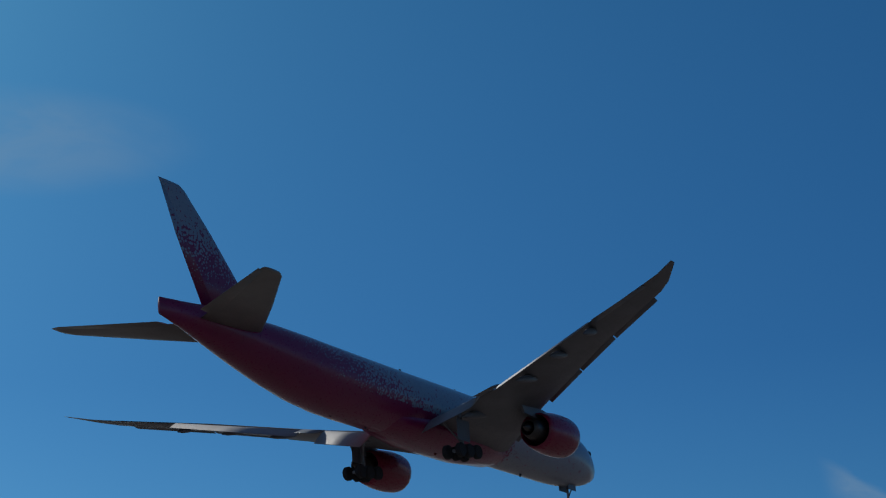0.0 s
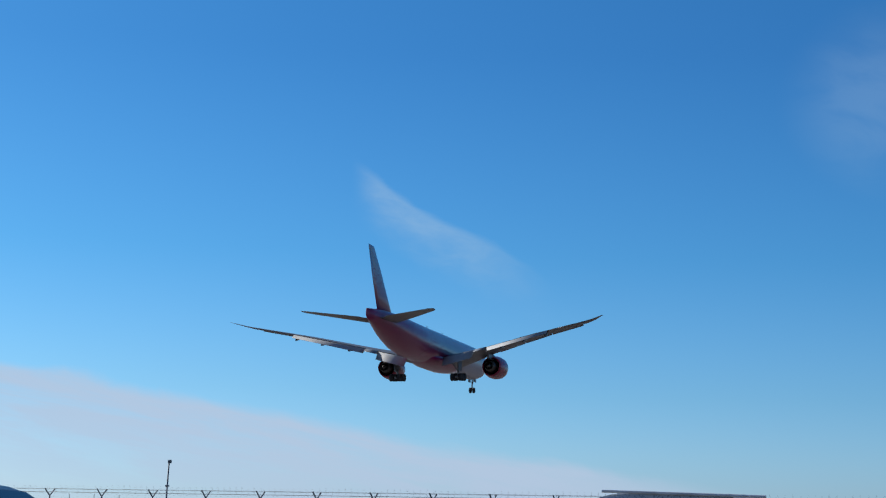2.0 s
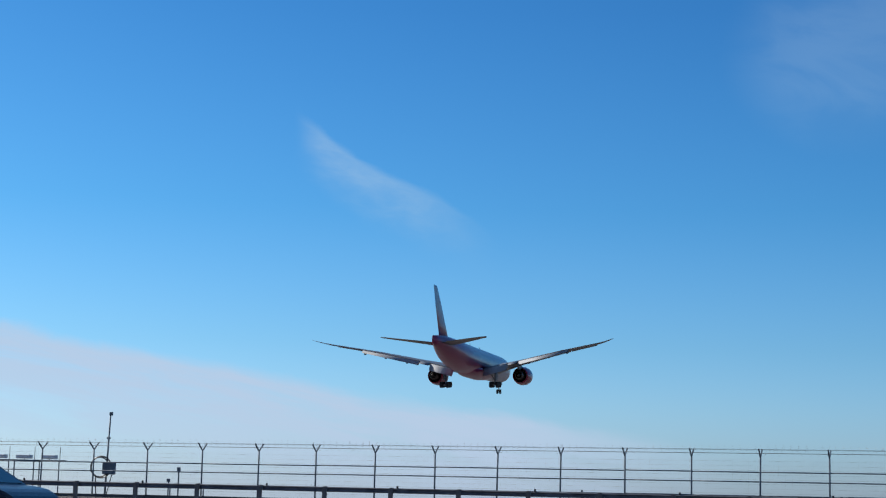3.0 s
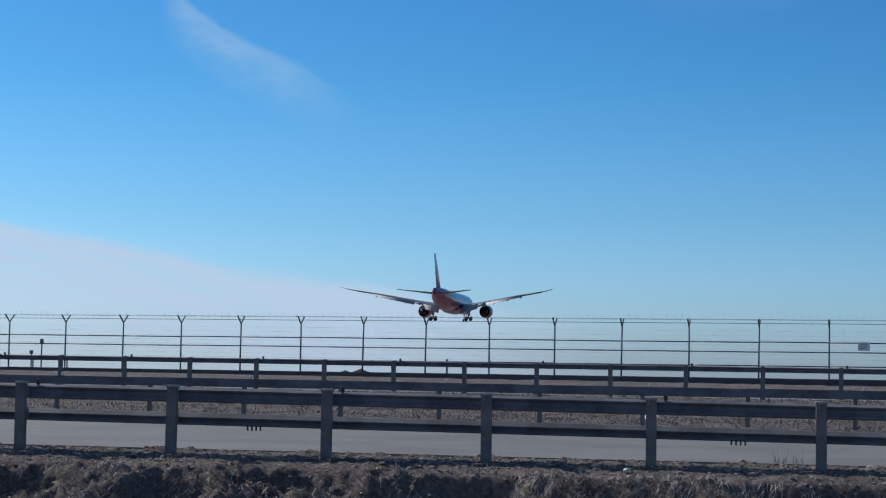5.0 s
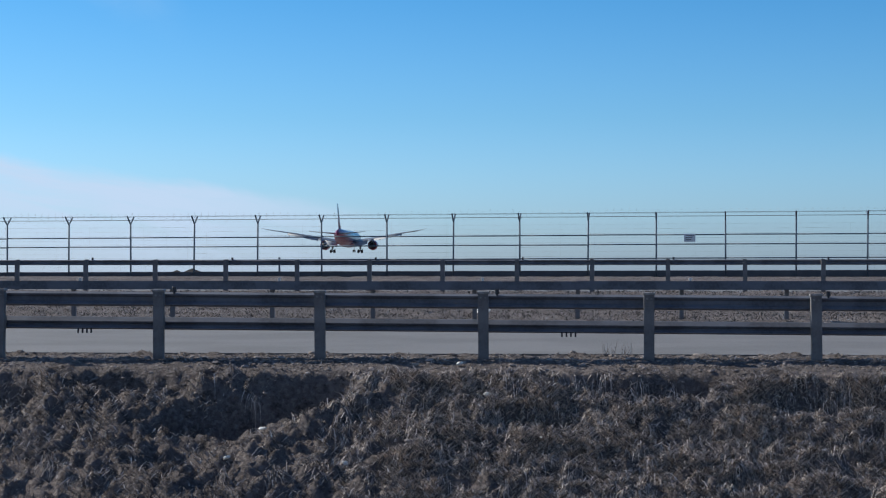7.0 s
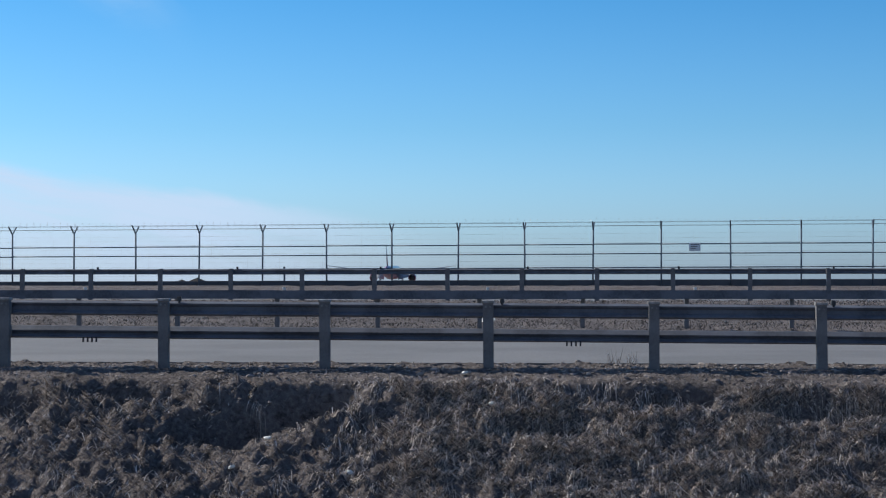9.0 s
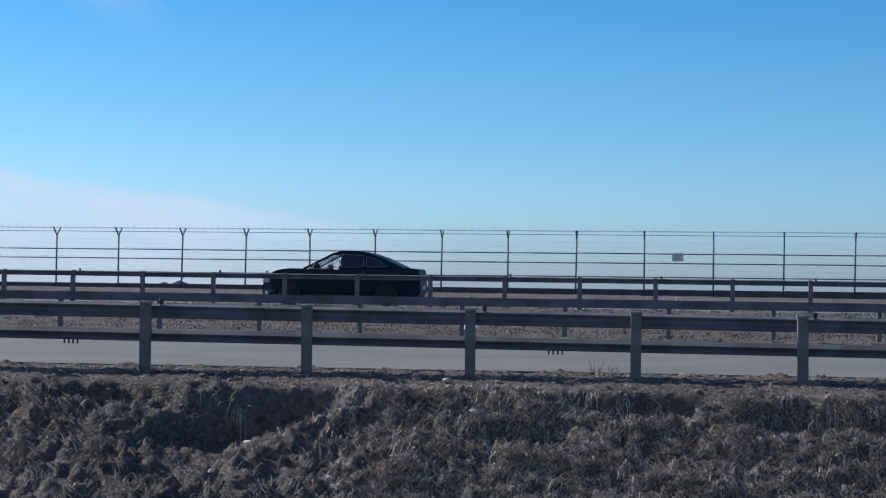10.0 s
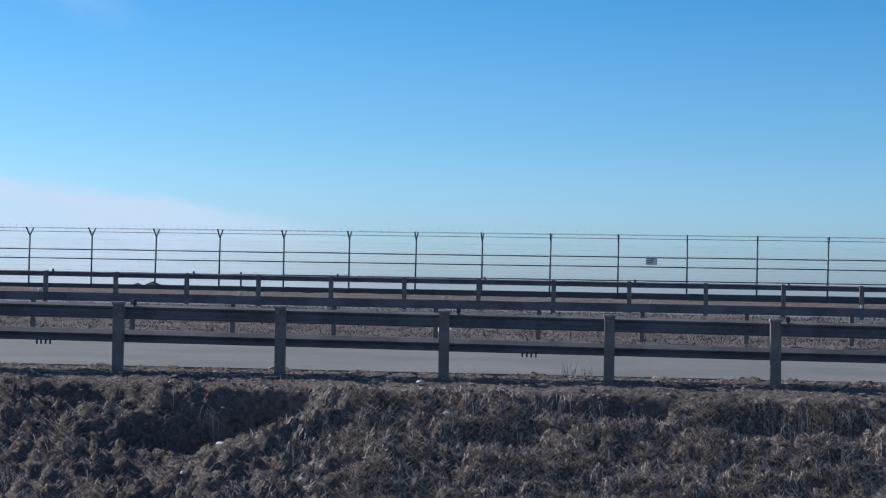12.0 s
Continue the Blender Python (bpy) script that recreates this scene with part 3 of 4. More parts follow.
# ---- grass, as countless blades ----
def make_grass(name, label, count, area, hmin, hmax, seed, lean=0.6, mat=None, wide=1.0, thin=0.0):
    rng = random.Random(seed)
    verts, faces = [], []
    made = 0
    while made < count:
        x, y = rng.uniform(*area[:2]), rng.uniform(*area[2:])
        d = noise.noise((x * 2.2, y * 2.8, seed)) + 0.5 * noise.noise((x * 7, y * 7, seed))
        if d < rng.uniform(-0.75, 0.45):
            continue
        if any(((x - hx) / rx) ** 2 + ((y - hy) / ry) ** 2 < 2.4 for hx, hy, rx, ry, d in HOLLOWS[:6]) and rng.random() < 0.95:
            continue
        if x < -2.0 and rng.random() < thin:
            continue
        tall = rng.uniform(hmin, hmax) * (0.55 + max(0.0, d + 0.4))
        z = ground_z(x, y) - 0.01
        a = noise.noise((x * 1.5, y * 1.5, seed + 7)) * 3 + rng.uniform(-3.0, 3.0)
        fx, fy = math.cos(a) * lean * tall, math.sin(a) * lean * tall - 0.35 * tall
        w = rng.uniform(0.004, 0.009) * wide
        i = len(verts)
        verts += [(x - w, y, z), (x + w, y, z), (x + fx * 0.45 + w * 0.7, y + fy * 0.45, z + tall * 0.62), (x + fx * 0.45 - w * 0.7, y + fy * 0.45, z + tall * 0.62), (x + fx, y + fy, z + tall * rng.uniform(0.55, 0.95))]
        faces += [(i, i + 1, i + 2, i + 3), (i + 3, i + 2, i + 4)]
        made += 1
    me = bpy.data.meshes.new(name)
    me.from_pydata(verts, [], faces)
    me.materials.append(mat or M_BLADE)
    return tagged(new(name, me), label, "grass", kind="stuff")


make_grass("bank_grass", "matted dry straw-coloured grass on the bank", 110000, (-13, 7, 18.0, 20.4), 0.02, 0.075, 3, 1.6, None, 0.9, 0.84)
make_grass("loose_straw", "pale loose straw lying in tangles down the bank", 7000, (-13, 7, 18.0, 20.4), 0.04, 0.11, 11, 1.8, M_STRAW, 0.7, 0.75)


def make_tussocks(count, seed):
    """Tufts whose long blades have fallen over down the slope."""
    rng = random.Random(seed)
    verts, faces = [], []
    made = 0
    while made < count:
        cx, cy = rng.uniform(-13, 7), rng.uniform(18.2, 20.55)
        if rng.random() > (0.08 if cx < -2.6 else 1.0) or any(((cx - hx) / rx) ** 2 + ((cy - hy + 0.1) / ry) ** 2 < 2.6 for hx, hy, rx, ry, d in HOLLOWS[:6]):
            continue
        made += 1
        lie = rng.gauss(-1.57, 0.7)
        size = rng.uniform(0.6, 1.3)
        for _ in range(rng.randint(14, 30)):
            x, y = cx + rng.gauss(0, 0.035) * size, cy + rng.gauss(0, 0.03) * size
            z = ground_z(x, y) - 0.01
            a = lie + rng.gauss(0, 0.55)
            ln, rise, w = rng.uniform(0.09, 0.22) * size, rng.uniform(0.01, 0.05) * size, rng.uniform(0.003, 0.006)
            px, py = -math.sin(a) * w, math.cos(a) * w
            i = len(verts)
            for s, up, k in ((0.0, 0.0, 1.0), (0.35, 1.0, 0.9), (0.7, 0.9, 0.6)):
                sx, sy = x + math.cos(a) * ln * s, y + math.sin(a) * ln * s
                drop = ground_z(sx, sy) - 0.01 if s else z
                for q in (1, -1):
                    verts.append((sx + q * px * k, sy + q * py * k, max(drop, z - 0.08) + rise * up))
            ex, ey = x + math.cos(a) * ln, y + math.sin(a) * ln
            verts.append((ex, ey, ground_z(ex, ey) + rise * 0.35))
            faces += [(i, i + 1, i + 3, i + 2), (i + 2, i + 3, i + 5, i + 4), (i + 4, i + 5, i + 6)]
    me = bpy.data.meshes.new("fallen_tussocks")
    me.from_pydata(verts, [], faces)
    me.materials.append(M_BLADE)
    tagged(new("fallen_tussocks", me), "long dry grass tufts fallen over down the slope", "grass", kind="stuff")


make_tussocks(800, 31)


def make_clods(count, seed):
    """Broken lumps of earth along the crest and face of the bank."""
    rng = random.Random(seed)
    src = bmesh.new()
    bmesh.ops.create_icosphere(src, subdivisions=1, radius=1.0)
    src.verts.ensure_lookup_table()
    cv, cf = [v.co.copy() for v in src.verts], [[v.index for v in f.verts] for f in src.faces]
    src.free()
    verts, faces = [], []
    for _ in range(count):
        x, y = rng.uniform(-13, 7), 22.1 - abs(rng.gauss(0, 1.25))
        if y < 18:
            continue
        s = min(0.045, 0.012 + rng.expovariate(1 / 0.008))
        z = ground_z(x, y)
        i = len(verts)
        spin = Euler((rng.uniform(0, 6), rng.uniform(0, 6), rng.uniform(0, 6))).to_matrix()
        for c in cv:
            p = spin @ c * s * rng.uniform(0.65, 1.25)
            verts.append((x + p.x * 1.2, y + p.y, z + p.z * 0.6 + s * 0.05))
        faces += [[i + k for k in f] for f in cf]
    me = bpy.data.meshes.new("earth_clods")
    me.from_pydata(verts, [], faces)
    me.materials.append(M_CLOD)
    tagged(new("earth_clods", me), "small dry lumps of broken earth", "earth", kind="stuff")


make_clods(3200, 21)
make_grass("verge_grass", "sparse short dry grass along the barrier foot", 5000, (-13, 7, 20.3, 22.1), 0.015, 0.04, 5, 1.2)
make_grass("median_grass", "low tufted dry grass on the median", 30000, (-24, 14, 33.2, 46.5), 0.03, 0.08, 8, 1.5, M_GRASS_DARK)


def make_tuft(x, y, z, seed):
    rng = random.Random(seed)
    bm = bmesh.new()
    for _ in range(26):
        bx, by = rng.gauss(0, 0.12), rng.gauss(0, 0.05)
        dx, dy, h = rng.gauss(0, 0.05), rng.gauss(0, 0.05), rng.uniform(0.08, 0.24)
        v = [bm.verts.new(p) for p in ((bx - 0.004, by, -0.02), (bx + 0.004, by, -0.02), (bx + dx, by + dy, h))]
        bm.faces.new(v)
    t = part("weed_tuft", bm, M_BLADE)
    t.matrix_basis = pose(x, y, z)
    tagged(t, "thin dry weed tuft growing at the road edge", "weed")


make_tuft(0.62, 22.15, -0.02, 3)


def make_litter(x, y, size, seed, flat=0.45):
    """A crumpled scrap of packaging."""
    rng = random.Random(seed)
    bm = bmesh.new()
    bmesh.ops.create_icosphere(bm, subdivisions=2, radius=size / 2)
    for v in bm.verts:
        v.co *= 0.7 + 0.6 * noise.noise(v.co * (9 / max(size, 0.05)) * 0.1 + Vector((seed, 0, 0))) + rng.uniform(-0.12, 0.12)
        v.co.z *= flat
    t = part("litter", bm, M_LITTER)
    t.matrix_basis = pose(x, y, ground_z(x, y) + size * 0.3, rng.uniform(-25, 25), rng.uniform(-25, 25), rng.uniform(0, 90))
    tagged(t, "crumpled pale scrap of litter lying in dry grass", "litter", "litter on the bank")


for lx, ly, ls, k in ((-1.23, 20.85, 0.13, 1), (-0.86, 19.95, 0.13, 2), (-0.24, 19.22, 0.11, 3), (-3.31, 19.28, 0.12, 4), (-3.63, 18.77, 0.12, 5), (-2.34, 18.82, 0.1, 6), (2.43, 20.17, 0.07, 7)):
    make_litter(lx, ly, ls, k)
make_litter(-1.7, 36.3, 0.4, 9, 0.2)


# ---- vehicles ----
def prism(profile, width, bevel=0.0, reach=0.0):
    """A closed side outline of (x, z) given its width by height."""
    bm = bmesh.new()
    left = [bm.verts.new((x, width(z), z)) for x, z in profile]
    right = [bm.verts.new((x, -width(z), z)) for x, z in profile]
    n = len(profile)
    bm.faces.new(left)
    bm.faces.new(right[::-1])
    for i in range(n):
        bm.faces.new((left[i], left[(i + 1) % n], right[(i + 1) % n], right[i]))
    if bevel:
        rim = [e for e in bm.edges if abs(e.verts[0].co.y - e.verts[1].co.y) < 0.4 and e.verts[0].co.y * e.verts[1].co.y > 0]
        bmesh.ops.bevel(bm, geom=rim, offset=bevel, segments=2, affect="EDGES")
    if reach:
        # the ends draw in, as seen from above
        bmesh.ops.triangulate(bm, faces=[f for f in bm.faces if len(f.verts) > 4])
        for v in bm.verts:
            v.co.y *= 1 - 0.30 * max(0.0, (abs(v.co.x) - reach + 0.7) / 0.7) ** 2
    return bm


def eased(points, rounds=2):
    """The same open outline with its corners cut away."""
    for _ in range(rounds):
        cut = [points[0]]
        for (xa, za), (xb, zb) in zip(points, points[1:]):
            cut += [(xa * 0.75 + xb * 0.25, za * 0.75 + zb * 0.25), (xa * 0.25 + xb * 0.75, za * 0.25 + zb * 0.75)]
        points = cut + [points[-1]]
    return points


def make_car(name, label, paint, L, H, W, body, cabin, glass, wheels, r=0.34, rails=False, open_x=None, trim=False, group="cars on the road"):
    """Front towards +x, ground at z 0. body, cabin: side outlines; glass: side window outlines."""
    car = tagged(new(name), label, "car", group)
    belt = min(z for x, z in cabin)
    full = lambda z: W / 2 - 0.02 - max(0, 0.45 - z) * 0.12 - max(0, z - 0.75) * 0.10
    tum = lambda z: W / 2 - 0.09 - (z - belt) * 0.36
    part("body", prism(body, full, 0.05, L / 2), paint, car)
    if open_x is None:
        part("cabin", prism(eased(cabin), tum, 0.04), paint, car)
    else:
        # closed rear half, open front half with slim pillars, seats and dashboard
        curve = eased(cabin)
        roof_z = lerp_knots(sorted(curve[1:-1]), open_x)
        back = [p for p in curve if p[0] < open_x]
        part("cabin", prism(back + [(open_x, roof_z), (open_x, belt)], tum, 0.03), paint, car)
        mid = [p for p in curve[1:-1] if open_x < p[0] < cabin[-2][0] + 0.1]
        (wx, wz), (bx, bz) = mid[-1], cabin[-1]
        part("roof_panel", prism([(open_x, roof_z)] + mid + [(wx - 0.03, wz - 0.07), (open_x, roof_z - 0.07)], tum), paint, car)
        part("dashboard", box(bmesh.new(), bx - 0.62, bx - 0.1, -W / 2 + 0.2, W / 2 - 0.2, belt - 0.12, belt + 0.03, 0.04), M_DARK, car)
        for s in (1, -1):
            part("windscreen_pillar", rod_between(bmesh.new(), (wx, s * (tum(wz) - 0.03), wz - 0.02), (bx, s * (tum(bz) - 0.03), bz), 0.035, 8), paint, car)
            sb = box(bmesh.new(), open_x - 0.02, open_x + 0.14, s * 0.38 - 0.23, s * 0.38 + 0.23, belt - 0.4, belt + 0.12, 0.05)
            box(sb, open_x - 0.0, open_x + 0.1, s * 0.38 - 0.12, s * 0.38 + 0.12, belt + 0.15, belt + 0.33, 0.04)
            rod_between(sb, (open_x + 0.05, s * 0.38, belt + 0.05), (open_x + 0.05, s * 0.38, belt + 0.2), 0.02)
            part("front_seat", sb, M_DARK, car)
    # bright rods: metal trim, plus sun glint on pillar edges put into the colour
    if trim:
        for s in (1, -1):
            for g in glass:
                bm = bmesh.new()
                for (xa, za), (xb, zb) in zip(g, g[1:] + g[:1]):
                    rod_between(bm, (xa, s * (tum(za) + 0.008), za), (xb, s * (tum(zb) + 0.008), zb), 0.006, 5)
                part("window_trim_and_glint", bm, M_TRIM, car)
    for g in glass:
        clear = open_x is not None and g is glass[-1]
        for s in (1, -1):
            bm = bmesh.new()
            vs = [bm.verts.new((x, s * (tum(z) + 0.006), z)) for x, z in g]
            vi = [bm.verts.new((x, s * (tum(z) - 0.03), z)) for x, z in g]
            bm.faces.new(vs)
            bm.faces.new(vi[::-1])
            for i in range(len(g)):
                bm.faces.new((vs[i], vs[(i + 1) % len(g)], vi[(i + 1) % len(g)], vi[i]))
            pane = part("side_window", bm, M_CLEAR if clear else M_GLASS, car)
            pane.visible_shadow = not clear
    for a, b, nm in ((cabin[-1], cabin[-2], "windscreen"), (cabin[0], cabin[1], "rear_window")):
        (x0, z0), (x1, z1) = a, b
        nx, nz = (z1 - z0), -(x1 - x0)
        ln = math.hypot(nx, nz)
        nx, nz = nx / ln * 0.008, nz / ln * 0.008
        if nm == "rear_window":
            nx, nz = -abs(nx), abs(nz)
        else:
            nx, nz = abs(nx), abs(nz)
        bm = bmesh.new()
        pts = []
        for s, wd in ((0.06, 0.1), (0.92, 0.1)):
            x, z = x0 + (x1 - x0) * s, z0 + (z1 - z0) * s
            pts.append((x, z, tum(z) - wd))
        q = [(pts[0][0], pts[0][2], pts[0][1]), (pts[0][0], -pts[0][2], pts[0][1]), (pts[1][0], -pts[1][2], pts[1][1]), (pts[1][0], pts[1][2], pts[1][1])]
        loft(bm, [[(x + nx, y, z + nz) for x, y, z in q], [(x - nx * 2, y, z - nz * 2) for x, y, z in q]])
        pane = part(nm, bm, M_TINT if nm == "rear_window" else M_CLEAR if open_x is not None else M_GLASS, car)
        pane.visible_shadow = open_x is None
    tb = bmesh.new()
    lathe(tb, [(-0.11, r * 0.62), (-0.11, r * 0.9), (-0.07, r), (0.07, r), (0.11, r * 0.9), (0.11, r * 0.62)], 24)
    tyre = mesh_of(tb, "tyre", False)
    tyre.materials.append(M_RUBBER)
    rb = bmesh.new()
    lathe(rb, [(0.085, r * 0.66), (0.118, r * 0.66), (0.118, r * 0.58), (0.10, r * 0.55)], 24)
    for k in range(5):
        box(rb, 0.09, 0.125, -0.03, 0.03, 0.0, r * 0.6, 0.005, pose(0, 0, 0, 72 * k, 0, 0))
    lathe(rb, [(0.09, 0.06), (0.13, 0.05)], 12)
    rim = mesh_of(rb, "rim")
    rim.materials.append(M_RIM)
    for wx in wheels:
        for s in (1, -1):
            t = part("wheel", tyre, M_RUBBER, car, m=pose(wx, s * (W / 2 - 0.13), r, 0, 0, 90 * s))
            part("rim", rim, M_RIM, t)
    for s in (1, -1):
        part("headlight", box(bmesh.new(), L / 2 - 0.52, L / 2 - 0.05, s * (W / 2 - 0.33) - 0.2, s * (W / 2 - 0.33) + 0.2, 0.64, 0.77, 0.03), M_LAMP, car, "clear headlamp")
        part("tail_light", box(bmesh.new(), -L / 2 + 0.04, -L / 2 + 0.24, s * (W / 2 - 0.42) - 0.2, s * (W / 2 - 0.42) + 0.2, 0.74, 0.9, 0.03), M_TAIL, car, "red tail lamp")
        mx = cabin[-1][0] - 0.42
        part("door_mirror", box(bmesh.new(), mx - 0.1, mx + 0.08, s * (W / 2 + 0.06) - 0.1, s * (W / 2 + 0.06) + 0.1, belt + 0.02, belt + 0.17, 0.04), paint, car)
        for hx in (0.42, -0.55):
            part("door_handle", box(bmesh.new(), hx - 0.1, hx + 0.1, s * (W / 2 - 0.02) - 0.02, s * (W / 2 - 0.02) + 0.02, belt - 0.13, belt - 0.1, 0.006), paint, car)
        if rails:
            part("roof_rail", rod_between(bmesh.new(), (cabin[1][0] + 0.25, s * (W / 2 - 0.34), H + 0.005), (cabin[-2][0] - 0.1, s * (W / 2 - 0.34), H - 0.03), 0.022), M_SIGN, car)
    part("underbody", box(bmesh.new(), -L / 2 + 0.3, L / 2 - 0.3, -W / 2 + 0.25, W / 2 - 0.25, 0.15, 0.5), M_DARK, car)
    part("number_plate", box(bmesh.new(), -L / 2 - 0.008, -L / 2 + 0.01, -0.26, 0.26, 0.5, 0.61, 0.002), M_WHITE, car)
    part("front_grille", box(bmesh.new(), L / 2 - 0.08, L / 2 + 0.01, -0.45, 0.45, 0.42, 0.62, 0.02), M_DARK, car)
    return car


def car_body(L, wheels, hood, belt, tail, r):
    """Side outline from the rear bumper over the top to the front, with wheel arches below."""
    rear, front = -L / 2, L / 2
    top = [(rear, 0.45), (rear + 0.02, tail - 0.12), (rear + 0.12, tail), (-0.9, belt + 0.02), (0.75, belt), (front - 0.85, hood + 0.06), (front - 0.3, hood - 0.06), (front - 0.05, 0.62), (front, 0.42), (front - 0.08, 0.22)]
    low = []
    for wx in sorted(wheels, reverse=True):
        low += [(wx + (r + 0.05) * math.cos(a), max(0.2, r + (r + 0.05) * math.sin(a))) for a in [math.pi * i / 8 for i in range(9)]]
    return eased(top) + low + [(rear + 0.12, 0.24)]


# outlines: dark hatchback-backed utility car, long black saloon, tall people carriers
SUV_W, SED_W = (-1.32, 1.33), (-1.4, 1.45)
suv = make_car("crossover_car", "dark green-black crossover car with a roof spoiler driving past", M_CAR_TEAL, 4.46, 1.62, 1.86,
               car_body(4.46, SUV_W, 0.98, 1.02, 1.12, 0.36),
               [(-2.2, 1.06), (-1.9, 1.47), (-1.4, 1.575), (-0.5, 1.645), (0.05, 1.6), (1.1, 1.03)],
               [[(-1.8, 1.14), (-1.6, 1.4), (-1.0, 1.5), (-1.0, 1.1)], [(-0.93, 1.1), (-0.93, 1.51), (-0.2, 1.55), (-0.2, 1.1)], [(-0.13, 1.1), (-0.13, 1.55), (0.05, 1.52), (0.8, 1.1)]], SUV_W, 0.36, open_x=-0.18)
part("roof_spoiler", box(bmesh.new(), -2.05, -1.7, -0.6, 0.6, 1.47, 1.51, 0.018), M_CAR_TEAL, suv)
part("roof_aerial", box(bmesh.new(), -1.5, -1.35, -0.03, 0.03, 1.55, 1.645, 0.02), M_DARK, suv)
sedan = make_car("saloon_car", "long navy-black saloon car speeding along the far carriageway", M_CAR_NAVY, 4.74, 1.59, 1.88,
                 car_body(4.74, SED_W, 1.02, 1.04, 1.13, 0.35),
                 [(-1.9, 1.1), (-1.1, 1.47), (-0.65, 1.59), (-0.2, 1.62), (0.2, 1.56), (1.08, 1.05)],
                 [[(-1.4, 1.15), (-1.08, 1.36), (-0.78, 1.44), (-0.78, 1.13)], [(-0.7, 1.13), (-0.7, 1.46), (-0.06, 1.49), (-0.06, 1.11)], [(0.02, 1.11), (0.02, 1.48), (0.18, 1.44), (0.82, 1.1)]], SED_W, 0.35, open_x=-0.02, trim=True)
VAN_W = (-1.45, 1.5)
van = make_car("people_carrier", "silver people carrier with roof rails on the near carriageway", M_CAR_SILVER, 4.9, 1.92, 1.95,
               car_body(4.9, VAN_W, 1.08, 1.14, 1.2, 0.36),
               [(-2.36, 1.15), (-2.2, 1.86), (-1.2, 1.92), (-0.2, 1.9), (0.5, 1.8), (1.45, 1.12)],
               [[(-2.1, 1.2), (-2.02, 1.72), (-1.1, 1.76), (-1.1, 1.2)], [(-1.02, 1.2), (-1.02, 1.76), (-0.1, 1.76), (-0.1, 1.2)], [(-0.02, 1.2), (-0.02, 1.75), (0.45, 1.68), (1.1, 1.2)]], VAN_W, 0.36, True)
parked = make_car("parked_car", "dark blue tall car standing on the road shoulder", M_CAR_BLUE, 4.5, 1.84, 1.92,
                  car_body(4.5, (-1.4, 1.35), 1.05, 1.1, 1.18, 0.36),
                  [(-2.2, 1.12), (-2.0, 1.76), (-1.2, 1.84), (-0.3, 1.84), (0.35, 1.76), (1.4, 1.08)],
                  [[(-1.95, 1.18), (-1.85, 1.64), (-1.1, 1.7), (-1.1, 1.18)], [(-1.02, 1.18), (-1.02, 1.7), (-0.1, 1.7), (-0.1, 1.18)], [(-0.02, 1.18), (-0.02, 1.69), (0.32, 1.64), (1.05, 1.18)]], (-1.4, 1.35), 0.36)
parked.matrix_basis = pose(-14.5, 25.0, 0.03)


# ---- the airliner: nose at the origin, x forward, y to its left, z up ----
def wing_point(s):
    """Leading edge x, chord, z and thickness ratio at the span position s (y)."""
    st = [(2.4, -22.6, 15.6, -1.9, 0.075), (6.0, -25.6, 12.6, -1.1, 0.07), (10.2, -29.2, 9.2, -0.3, 0.065), (20.0, -36.6, 5.7, 1.5, 0.055), (29.6, -43.7, 3.2, 2.85, 0.05), (30.9, -45.0, 2.4, 3.1, 0.045), (32.75, -47.8, 0.75, 3.5, 0.045)]
    for a, b in zip(st, st[1:]):
        if s <= b[0]:
            k = (s - a[0]) / (b[0] - a[0])
            return [p + (q - p) * k for p, q in zip(a[1:], b[1:])]
    return list(st[-1][1:])


